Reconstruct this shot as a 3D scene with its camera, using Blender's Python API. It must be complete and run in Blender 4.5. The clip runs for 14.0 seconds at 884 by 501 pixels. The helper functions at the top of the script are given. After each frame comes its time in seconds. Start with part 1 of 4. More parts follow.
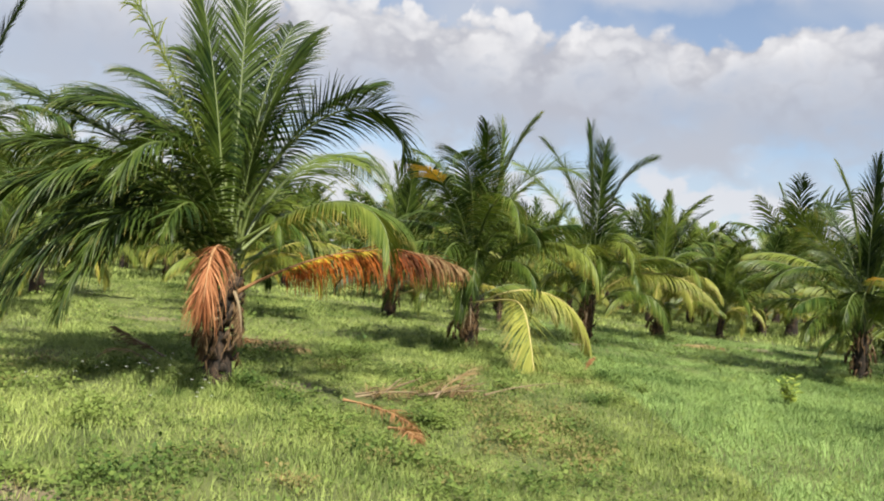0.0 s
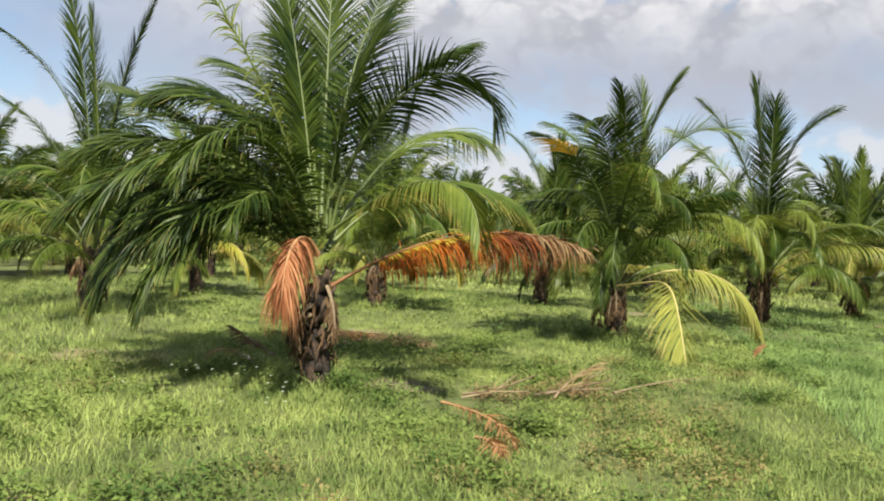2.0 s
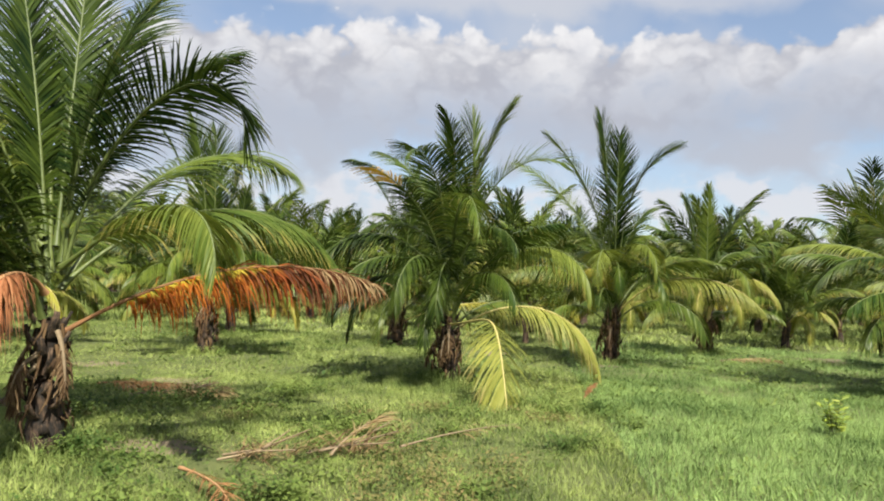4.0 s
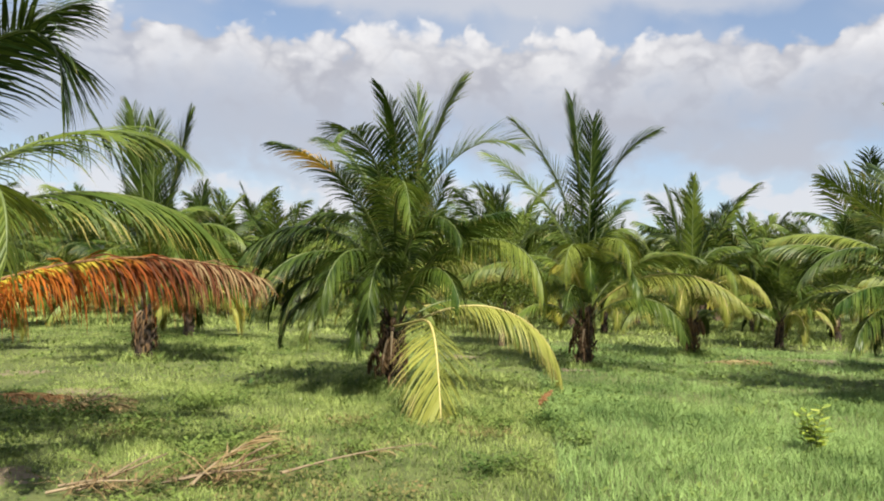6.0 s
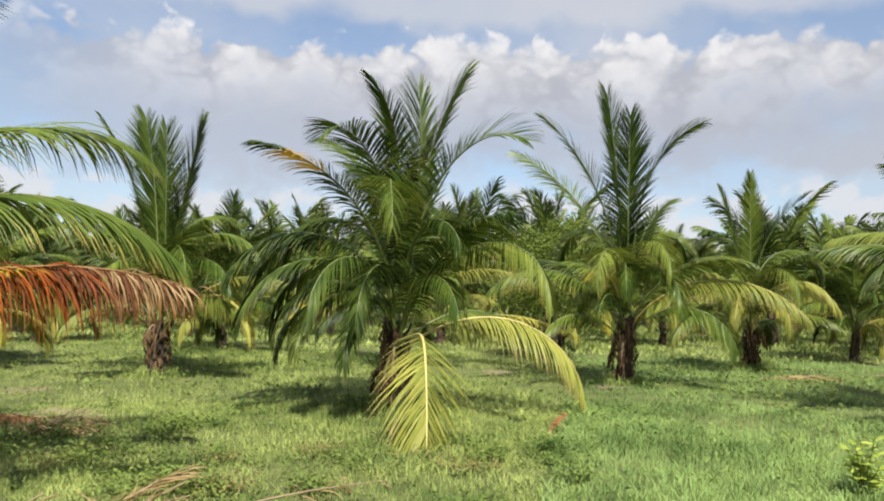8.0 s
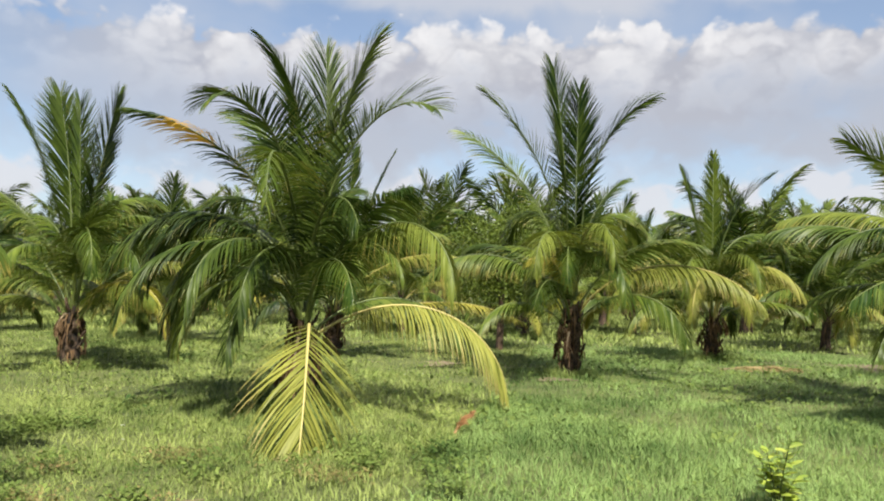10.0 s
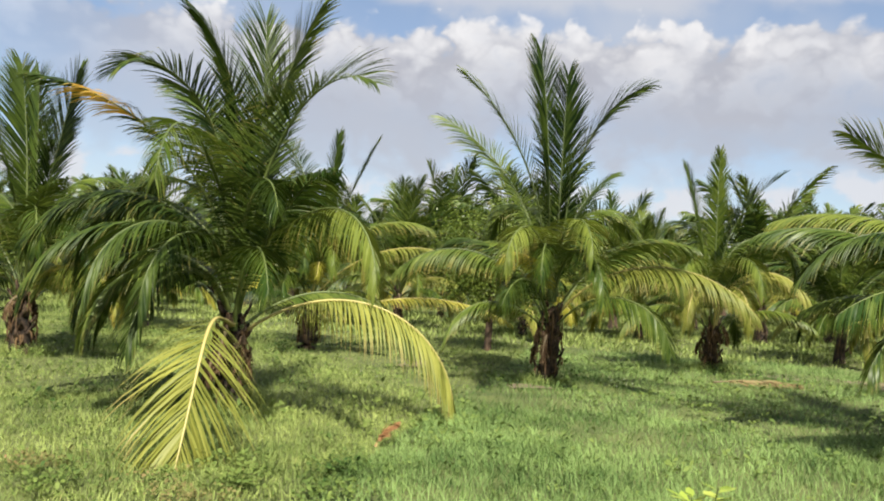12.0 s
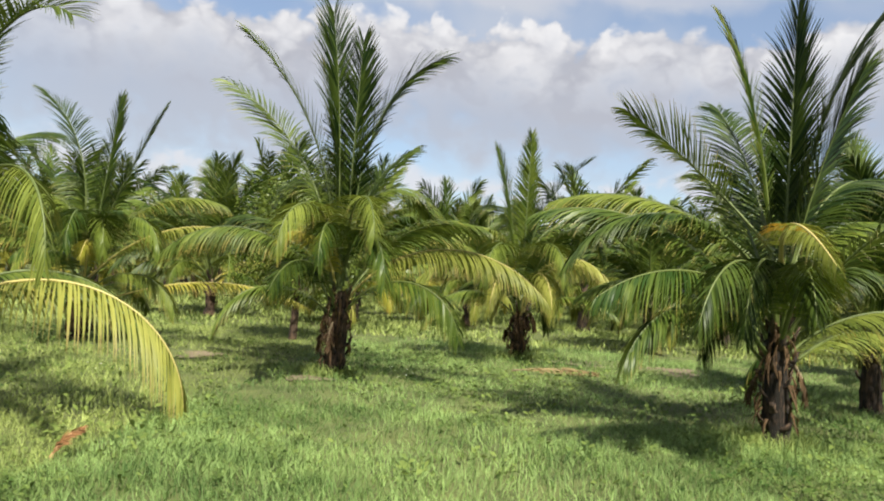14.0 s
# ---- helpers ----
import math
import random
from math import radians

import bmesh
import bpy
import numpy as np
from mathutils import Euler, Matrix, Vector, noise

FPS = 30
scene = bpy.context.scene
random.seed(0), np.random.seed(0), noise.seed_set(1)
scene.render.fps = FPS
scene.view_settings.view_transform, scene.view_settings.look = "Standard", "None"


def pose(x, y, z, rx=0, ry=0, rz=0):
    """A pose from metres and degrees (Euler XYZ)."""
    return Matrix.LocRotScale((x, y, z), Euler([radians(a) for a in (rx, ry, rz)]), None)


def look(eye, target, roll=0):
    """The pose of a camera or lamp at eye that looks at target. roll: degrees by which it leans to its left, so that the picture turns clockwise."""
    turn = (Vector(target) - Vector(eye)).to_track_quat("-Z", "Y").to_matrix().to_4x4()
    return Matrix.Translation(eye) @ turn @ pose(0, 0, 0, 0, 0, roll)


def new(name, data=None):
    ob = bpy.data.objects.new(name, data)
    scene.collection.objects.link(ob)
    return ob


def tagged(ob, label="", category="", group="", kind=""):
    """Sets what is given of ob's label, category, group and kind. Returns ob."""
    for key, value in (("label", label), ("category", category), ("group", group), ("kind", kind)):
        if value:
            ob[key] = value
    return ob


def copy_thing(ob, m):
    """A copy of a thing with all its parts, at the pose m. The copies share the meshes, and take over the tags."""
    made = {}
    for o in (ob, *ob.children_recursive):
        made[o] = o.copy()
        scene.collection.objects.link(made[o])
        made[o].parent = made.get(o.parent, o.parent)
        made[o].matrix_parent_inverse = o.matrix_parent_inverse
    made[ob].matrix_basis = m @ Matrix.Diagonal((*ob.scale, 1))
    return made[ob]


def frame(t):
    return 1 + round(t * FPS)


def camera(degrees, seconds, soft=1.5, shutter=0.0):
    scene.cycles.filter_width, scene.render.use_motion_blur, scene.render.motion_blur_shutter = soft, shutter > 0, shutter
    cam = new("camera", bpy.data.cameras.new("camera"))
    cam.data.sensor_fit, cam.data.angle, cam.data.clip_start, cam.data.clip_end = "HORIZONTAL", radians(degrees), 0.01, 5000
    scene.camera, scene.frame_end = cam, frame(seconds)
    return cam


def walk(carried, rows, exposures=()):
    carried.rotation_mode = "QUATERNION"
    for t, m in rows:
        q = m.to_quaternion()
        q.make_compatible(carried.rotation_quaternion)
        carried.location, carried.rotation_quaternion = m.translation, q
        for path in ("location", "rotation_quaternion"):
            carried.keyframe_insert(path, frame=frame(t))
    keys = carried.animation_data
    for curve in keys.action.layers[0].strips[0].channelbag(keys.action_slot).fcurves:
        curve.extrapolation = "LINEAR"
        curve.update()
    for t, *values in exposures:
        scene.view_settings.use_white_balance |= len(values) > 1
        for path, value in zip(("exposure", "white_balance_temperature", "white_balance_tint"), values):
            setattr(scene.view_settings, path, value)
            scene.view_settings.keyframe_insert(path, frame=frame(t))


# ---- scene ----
# ---------- camera ----------
cam = camera(60.5, 14.0, 2.0)
METRES, EYE, TILT, LEAN, TURN = 10.897, 1.7, 0.0, 0.0, 0.0
ROWS = [
    (0.0, 0.0063, 0.0028, 0.0006, -0.25, 1.0, -5.83),
    (0.5, 0.0224, 0.0305, 0.0002, 1.8, 0.68, -6.26),
    (1.0, 0.0412, 0.0571, -0.0005, 4.16, -0.27, -5.4),
    (1.5, 0.0592, 0.0844, 0.0015, 10.4, -0.81, -3.9),
    (2.0, 0.0759, 0.1113, 0.0015, 13.16, -0.95, -2.75),
    (2.5, 0.1003, 0.1379, 0.003, 17.35, -0.0, -1.66),
    (3.0, 0.1204, 0.1633, 0.0008, 14.79, 1.44, -2.62),
    (3.5, 0.151, 0.1912, 0.0016, 5.69, 2.32, -2.35),
    (6.0, 0.2572, 0.3517, -0.0049, 5.86, 2.64, -1.67),
    (6.5, 0.2765, 0.3793, -0.0061, 6.94, 2.62, -1.09),
    (7.0, 0.2974, 0.4092, -0.0063, 10.38, 3.3, 0.04),
    (7.5, 0.3162, 0.4381, -0.0035, 14.56, 3.36, -0.62),
    (8.0, 0.3323, 0.4643, -0.0042, 11.27, 3.34, -1.13),
    (8.5, 0.353, 0.4953, -0.0058, 8.83, 3.05, -0.8),
    (11.0, 0.4577, 0.6221, -0.0042, 12.69, 2.19, -2.0),
    (11.5, 0.4771, 0.6504, -0.0029, 12.97, 2.31, -2.9),
    (12.0, 0.4938, 0.6785, -0.0018, 13.06, 2.04, -3.05),
    (12.5, 0.5197, 0.7067, -0.0005, 13.55, 1.91, -2.73),
    (13.0, 0.5434, 0.7376, -0.0018, 9.36, 1.1, -1.25),
    (13.5, 0.5693, 0.7599, -0.0033, 4.77, 1.44, -2.28),
    (14.0, 0.5942, 0.7916, -0.0052, 2.68, 1.84, -3.61),
]
walk(cam, [(t, pose(0, 0, EYE, TILT, LEAN, TURN) @ pose(METRES * x, METRES * y, METRES * z, 90 + pitch, roll, yaw)) for t, x, y, z, yaw, pitch, roll in ROWS],
     [(0.0, 1.0), (14.0, 1.0)])

# ---------- node helpers ----------
def node(tree, kind, ins=None, **props):
    n = tree.nodes.new(kind)
    for k, v in props.items():
        setattr(n, k, v)
    for k, v in (ins or {}).items():
        if hasattr(v, "links"):
            tree.links.new(v, n.inputs[k])
        else:
            n.inputs[k].default_value = v
    return n


def calc(tree, op, a, b=0.0, c=0.0, clamp=False):
    n = tree.nodes.new("ShaderNodeMath")
    n.operation, n.use_clamp = op, clamp
    for k, v in enumerate((a, b, c)):
        if hasattr(v, "links"):
            tree.links.new(v, n.inputs[k])
        else:
            n.inputs[k].default_value = v
    return n.outputs[0]


def ease(tree, v, lo, hi):
    """0 below lo, 1 above hi, smooth between."""
    n = node(tree, "ShaderNodeMapRange", {"Value": v, "From Min": lo, "From Max": hi}, interpolation_type="SMOOTHSTEP")
    return n.outputs["Result"]


def blend(tree, f, a, b, how="MIX"):
    n = node(tree, "ShaderNodeMix", data_type="RGBA", blend_type=how)
    for k, v in ((0, f), (6, a), (7, b)):
        if hasattr(v, "links"):
            tree.links.new(v, n.inputs[k])
        else:
            n.inputs[k].default_value = v if k == 0 else (*v, 1.0)
    return n.outputs[2]


def noise_tex(tree, where, scale, detail=3.0, rough=0.55, distort=0.0):
    n = node(tree, "ShaderNodeTexNoise", {"Vector": where, "Scale": scale, "Detail": detail, "Roughness": rough, "Distortion": distort})
    return n.outputs["Fac"]


# ---------- sky and sun ----------
SUN_DIR = Vector((0.33, -0.78, 1.1)).normalized()   # towards the sun
world = bpy.data.worlds.new("sky")
scene.world = world
world.use_nodes = True
wt = world.node_tree
wt.nodes.clear()
way = node(wt, "ShaderNodeTexCoord").outputs["Generated"]
xyz = node(wt, "ShaderNodeSeparateXYZ", {0: way}).outputs
az = calc(wt, "MULTIPLY", calc(wt, "ARCTAN2", xyz[0], xyz[1]), 57.2958)
el = calc(wt, "MULTIPLY", calc(wt, "ARCSINE", xyz[2]), 57.2958)
sky = node(wt, "ShaderNodeTexSky", sky_type="NISHITA", sun_disc=False, sun_elevation=math.asin(SUN_DIR.z),
           sun_rotation=math.atan2(SUN_DIR.x, SUN_DIR.y), air_density=1.0, dust_density=0.6, ozone_density=2.0)
flat = node(wt, "ShaderNodeCombineXYZ", {0: az, 1: calc(wt, "MULTIPLY", el, 1.25), 2: 0.0}).outputs[0]
billow = noise_tex(wt, flat, 0.115, 5.0, 0.5, 0.3)
heads = noise_tex(wt, flat, 0.30, 4.0, 0.5)
veil = noise_tex(wt, flat, 0.06, 4.0, 0.55, 0.4)
wob = node(wt, "ShaderNodeVectorMath", {0: flat, 1: node(wt, "ShaderNodeVectorMath", {0: node(wt, "ShaderNodeTexNoise", {"Vector": flat, "Scale": 0.35, "Detail": 3.0}).outputs["Color"], "Scale": 5.0}, operation="SCALE").outputs[0]}, operation="ADD").outputs[0]
lump = node(wt, "ShaderNodeTexVoronoi", {"Vector": wob, "Scale": 0.23, "Smoothness": 0.35}, feature="SMOOTH_F1").outputs["Distance"]
fine_lump = node(wt, "ShaderNodeTexVoronoi", {"Vector": wob, "Scale": 0.62, "Smoothness": 0.4}, feature="SMOOTH_F1").outputs["Distance"]
round_up = calc(wt, "ADD", calc(wt, "MULTIPLY", calc(wt, "SUBTRACT", 0.45, lump), 3.6), calc(wt, "MULTIPLY", calc(wt, "SUBTRACT", 0.45, fine_lump), 1.6))
lift = calc(wt, "ADD", calc(wt, "MULTIPLY", calc(wt, "SUBTRACT", billow, 0.5), 5.0), round_up)
elw = calc(wt, "SUBTRACT", el, lift)
# the cumulus deck: a crisp upper edge near 18 degrees, a ragged base near 10
deck = calc(wt, "MULTIPLY", calc(wt, "MULTIPLY", ease(wt, elw, 18.7, 17.7), ease(wt, calc(wt, "ADD", az, calc(wt, "MULTIPLY", lift, 1.5)), -60.0, -24.0)), ease(wt, calc(wt, "ADD", elw, calc(wt, "MULTIPLY", calc(wt, "SUBTRACT", veil, 0.5), 14.0)), 8.0, 11.5))
low = calc(wt, "MULTIPLY", ease(wt, calc(wt, "SUBTRACT", el, calc(wt, "MULTIPLY", lift, 0.7)), 8.3, 7.2), ease(wt, heads, 0.40, 0.52))
high = calc(wt, "MULTIPLY", ease(wt, calc(wt, "ADD", el, calc(wt, "MULTIPLY", calc(wt, "SUBTRACT", billow, 0.5), 7.0)), 19.2, 20.8), ease(wt, veil, 0.22, 0.42))
haze = calc(wt, "MULTIPLY", calc(wt, "ADD", 0.6, calc(wt, "MULTIPLY", ease(wt, az, -38.0, -8.0), 0.35)), calc(wt, "ADD", 0.22, calc(wt, "MULTIPLY", ease(wt, veil, 0.35, 0.65), 0.6)), calc(wt, "SUBTRACT", 1.0, calc(wt, "ADD", calc(wt, "MULTIPLY", ease(wt, el, 15.0, 19.0), 0.6), calc(wt, "MULTIPLY", ease(wt, el, 28.0, 48.0), 0.25))))
bright = calc(wt, "MULTIPLY", ease(wt, elw, 11.0, 17.5), calc(wt, "ADD", 0.55, calc(wt, "MULTIPLY", heads, 0.9)), clamp=True)
shade = calc(wt, "MULTIPLY", bright, ease(wt, round_up, -1.6, 1.3))
deck_col = blend(wt, shade, (0.50, 0.51, 0.57), (0.92, 0.91, 0.92))
clear = blend(wt, 1.0, sky.outputs[0], (0.15, 0.15, 0.15), "MULTIPLY")
col = blend(wt, haze, clear, (0.62, 0.65, 0.72))
high = calc(wt, "MULTIPLY", high, calc(wt, "SUBTRACT", 0.75, calc(wt, "MULTIPLY", ease(wt, el, 28.0, 48.0), 0.62)))   # the cloud breaks up overhead
col = blend(wt, high, col, (0.64, 0.66, 0.72))
col = blend(wt, calc(wt, "MULTIPLY", low, 0.8), col, (0.78, 0.78, 0.82))
col = blend(wt, calc(wt, "MULTIPLY", deck, calc(wt, "ADD", 0.62, calc(wt, "MULTIPLY", bright, 0.36))), col, deck_col)
back = node(wt, "ShaderNodeBackground", {"Color": col, "Strength": 0.50})
node(wt, "ShaderNodeOutputWorld", {"Surface": back.outputs[0]})

sun = new("sun", bpy.data.lights.new("sun", "SUN"))
sun.data.energy, sun.data.angle, sun.data.color = 5.0, radians(0.6), (0.98, 0.945, 0.79)
sun.matrix_world = look(SUN_DIR * 60, (0, 0, 0))


# ---------- materials ----------
def material(name, rough=0.6):
    m = bpy.data.materials.new(name)
    m.use_nodes = True
    t = m.node_tree
    t.nodes.clear()
    out = node(t, "ShaderNodeOutputMaterial")
    b = node(t, "ShaderNodeBsdfPrincipled", {"Roughness": rough})
    t.links.new(b.outputs[0], out.inputs[0])
    return m, t, b, out


def leaf_material(name, dark, light, tip, tip_from=0.8, gloss=0.45, thin=0.35, seed_mix=0.5, *along, root=None):
    """Leaf: hue varies from blade to blade and plant to plant, blades dry towards the tip, light shines through."""
    m, t, b, out = material(name, gloss)
    b.inputs["Specular IOR Level"].default_value = 0.18
    here = node(t, "ShaderNodeTexCoord").outputs["Object"]
    uv = node(t, "ShaderNodeSeparateXYZ", {0: node(t, "ShaderNodeUVMap").outputs[0]}).outputs
    isl = node(t, "ShaderNodeNewGeometry").outputs["Random Per Island"]
    rnd = node(t, "ShaderNodeObjectInfo").outputs["Random"]
    mott = noise_tex(t, here, 2.2, 4.0)
    f = calc(t, "ADD", calc(t, "MULTIPLY", isl, 0.5), calc(t, "ADD", calc(t, "MULTIPLY", calc(t, "SUBTRACT", rnd, 0.25), seed_mix), calc(t, "MULTIPLY", calc(t, "SUBTRACT", mott, 0.5), 1.2)), clamp=True)
    c = blend(t, f, dark, light)
    for colour, lo, hi in along:
        g = calc(t, "ADD", uv[0], calc(t, "ADD", calc(t, "MULTIPLY", calc(t, "SUBTRACT", mott, 0.5), 0.4), calc(t, "MULTIPLY", calc(t, "SUBTRACT", isl, 0.5), 0.35)))
        c = blend(t, ease(t, g, lo, hi), c, colour)
    dry = ease(t, calc(t, "ADD", uv[1], calc(t, "MULTIPLY", calc(t, "SUBTRACT", isl, 0.5), 0.5)), tip_from, tip_from + 0.3)
    c = blend(t, dry, c, tip)
    if root:
        g = calc(t, "MULTIPLY", ease(t, calc(t, "ADD", uv[1], calc(t, "MULTIPLY", isl, 0.15)), 0.38, 0.2), ease(t, uv[0], 0.68, 0.5))
        c = blend(t, g, c, root)
    t.links.new(c, b.inputs["Base Color"])
    tr = node(t, "ShaderNodeBsdfTranslucent", {"Color": blend(t, 1.0, c, (1.0, 1.0, 0.7), "MULTIPLY")})
    mix = node(t, "ShaderNodeMixShader", {0: thin, 1: b.outputs[0], 2: tr.outputs[0]})
    t.links.new(mix.outputs[0], out.inputs[0])
    return m


GREEN = leaf_material("frond_green", (0.010, 0.025, 0.006), (0.105, 0.148, 0.023), (0.190, 0.161, 0.044), 0.9, 0.44, 0.2, 0.3)
MID = leaf_material("frond_mid_green", (0.024, 0.052, 0.009), (0.175, 0.216, 0.035), (0.234, 0.197, 0.058), 0.85, 0.38, 0.17, 0.45)
LIME = leaf_material("frond_light_green", (0.070, 0.108, 0.018), (0.250, 0.280, 0.055), (0.321, 0.256, 0.066), 0.75, 0.45, 0.3)
CITRON = leaf_material("frond_yellow_green", (0.170, 0.190, 0.034), (0.370, 0.360, 0.085), (0.350, 0.285, 0.102), 0.75)
YELLOW = leaf_material("frond_yellow", (0.263, 0.263, 0.036), (0.438, 0.380, 0.073), (0.365, 0.248, 0.073), 0.75)
AMBER = leaf_material("frond_amber", (0.402, 0.241, 0.029), (0.620, 0.380, 0.066), (0.365, 0.248, 0.073), 0.75)
ORANGE = leaf_material("frond_orange", (0.219, 0.047, 0.007), (0.657, 0.219, 0.020), (0.263, 0.095, 0.029), 0.75, 0.7, 0.25, 0.3, ((0.102, 0.031, 0.012), 0.5, 0.68), ((0.34, 0.23, 0.12), 0.78, 0.98), root=(0.453, 0.365, 0.044))
SALMON = leaf_material("frond_salmon", (0.27, 0.095, 0.04), (0.64, 0.32, 0.165), (0.36, 0.19, 0.09), 0.8, 0.7, 0.3, 0.2)
TAN = leaf_material("frond_tan", (0.24, 0.115, 0.05), (0.50, 0.28, 0.13), (0.36, 0.22, 0.11), 0.75, 0.7, 0.25, 0.2)
BROWN = leaf_material("frond_brown", (0.080, 0.047, 0.026), (0.190, 0.117, 0.058), (0.234, 0.161, 0.088), 0.7, 0.75, 0.15)
STRAW = leaf_material("frond_straw", (0.248, 0.168, 0.080), (0.402, 0.307, 0.161), (0.329, 0.248, 0.131), 0.7, 0.75, 0.2)


def plain_material(name, a, b2, scale, rough=0.8, relief=0.3, fine=30.0):
    m, t, b, out = material(name, rough)
    here = node(t, "ShaderNodeTexCoord").outputs["Object"]
    rnd = node(t, "ShaderNodeObjectInfo").outputs["Random"]
    big, small = noise_tex(t, here, scale, 4.0), noise_tex(t, here, fine, 4.0, 0.65)
    f = calc(t, "ADD", calc(t, "MULTIPLY", big, 0.7), calc(t, "ADD", calc(t, "MULTIPLY", calc(t, "SUBTRACT", small, 0.4), 0.9), calc(t, "MULTIPLY", calc(t, "SUBTRACT", rnd, 0.5), 0.4)), clamp=True)
    t.links.new(blend(t, f, a, b2), b.inputs["Base Color"])
    bump = node(t, "ShaderNodeBump", {"Strength": relief, "Distance": 0.02, "Height": small})
    t.links.new(bump.outputs[0], b.inputs["Normal"])
    return m


def fibre_material(name, a, b2):
    """Rough plant fibre: long upright streaks, dark rot and paler worn ridges."""
    m, t, b, out = material(name, 0.9)
    here = node(t, "ShaderNodeTexCoord").outputs["Object"]
    long = node(t, "ShaderNodeVectorMath", {0: here, 1: (1.0, 1.0, 0.12)}, operation="MULTIPLY").outputs[0]
    streak, rot, grain = noise_tex(t, long, 38.0, 4.0, 0.6), noise_tex(t, here, 7.0, 4.0), noise_tex(t, here, 70.0, 2.0)
    rnd = node(t, "ShaderNodeObjectInfo").outputs["Random"]
    f = calc(t, "ADD", calc(t, "MULTIPLY", calc(t, "SUBTRACT", streak, 0.40), 2.2), calc(t, "ADD", calc(t, "MULTIPLY", calc(t, "SUBTRACT", rot, 0.5), 1.8), calc(t, "MULTIPLY", calc(t, "SUBTRACT", rnd, 0.4), 0.5)), clamp=True)
    t.links.new(blend(t, f, a, b2), b.inputs["Base Color"])
    h = calc(t, "ADD", streak, calc(t, "MULTIPLY", grain, 0.4))
    t.links.new(node(t, "ShaderNodeBump", {"Height": h, "Strength": 0.9, "Distance": 0.02}).outputs[0], b.inputs["Normal"])
    return m


BARK = fibre_material("palm_bark", (0.010, 0.007, 0.005), (0.124, 0.073, 0.045))
BOOT = fibre_material("leaf_base_fibre", (0.016, 0.010, 0.007), (0.182, 0.113, 0.069))
STALK = plain_material("green_stalk", (0.05, 0.075, 0.018), (0.15, 0.18, 0.045), 2.0, 0.5, 0.15, 18.0)
STALK_Y = plain_material("yellow_stalk", (0.329, 0.277, 0.073), (0.496, 0.409, 0.161), 2.0, 0.5, 0.15, 18.0)
STALK_O = plain_material("dry_stalk", (0.307, 0.146, 0.066), (0.453, 0.277, 0.131), 2.0, 0.7, 0.3, 18.0)
STALK_D = plain_material("dead_stalk", (0.161, 0.110, 0.066), (0.336, 0.256, 0.161), 2.0, 0.8, 0.3, 18.0)
STALK_R = plain_material("reddish_dead_stalk", (0.102, 0.044, 0.018), (0.248, 0.117, 0.044), 2.0, 0.8, 0.3, 18.0)
HUE = {"k": (CITRON, STALK_Y), "m": (MID, STALK), "g": (GREEN, STALK), "l": (LIME, STALK), "y": (YELLOW, STALK_Y), "o": (ORANGE, STALK_R), "t": (TAN, STALK_O), "s": (SALMON, STALK_O), "b": (BROWN, STALK_D), "d": (STRAW, STALK_D)}


def ground_material():
    m, t, b, out = material("grassy_soil", 0.95)
    here = node(t, "ShaderNodeTexCoord").outputs["Object"]
    big, mid, fine = noise_tex(t, here, 0.25, 4.0), noise_tex(t, here, 1.6, 5.0, 0.6), noise_tex(t, here, 22.0, 5.0, 0.7)
    c = blend(t, ease(t, mid, 0.35, 0.65), (0.073, 0.095, 0.022), (0.139, 0.161, 0.044))
    c = blend(t, calc(t, "MULTIPLY", ease(t, big, 0.55, 0.75), 0.6), c, (0.146, 0.113, 0.066))
    c = blend(t, calc(t, "MULTIPLY", fine, 0.5), c, (0.058, 0.062, 0.022))
    t.links.new(c, b.inputs["Base Color"])
    t.links.new(node(t, "ShaderNodeBump", {"Strength": 0.7, "Distance": 0.05, "Height": fine}).outputs[0], b.inputs["Normal"])
    return m


def grass_material(name, a, b2, dry, dry_share):
    m, t, b, out = material(name, 0.6)
    b.inputs["Specular IOR Level"].default_value = 0.2
    here = node(t, "ShaderNodeTexCoord").outputs["Object"]
    uv = node(t, "ShaderNodeSeparateXYZ", {0: node(t, "ShaderNodeUVMap").outputs[0]}).outputs
    isl = node(t, "ShaderNodeNewGeometry").outputs["Random Per Island"]
    big, mid = noise_tex(t, here, 0.35, 3.0), noise_tex(t, here, 1.7, 4.0)
    f = calc(t, "ADD", calc(t, "MULTIPLY", isl, 0.5), calc(t, "MULTIPLY", calc(t, "SUBTRACT", calc(t, "ADD", big, mid), 0.85), 2.4), clamp=True)
    c = blend(t, f, a, b2)
    c = blend(t, ease(t, calc(t, "ADD", calc(t, "MULTIPLY", isl, 0.55), mid), 1.18 - dry_share, 1.36 - dry_share), c, dry)
    c = blend(t, calc(t, "MULTIPLY", ease(t, uv[1], 0.5, 1.1), 0.35), c, (0.241, 0.270, 0.091))
    t.links.new(c, b.inputs["Base Color"])
    tr = node(t, "ShaderNodeBsdfTranslucent", {"Color": c})
    mix = node(t, "ShaderNodeMixShader", {0: 0.33, 1: b.outputs[0], 2: tr.outputs[0]})
    t.links.new(mix.outputs[0], out.inputs[0])
    return m


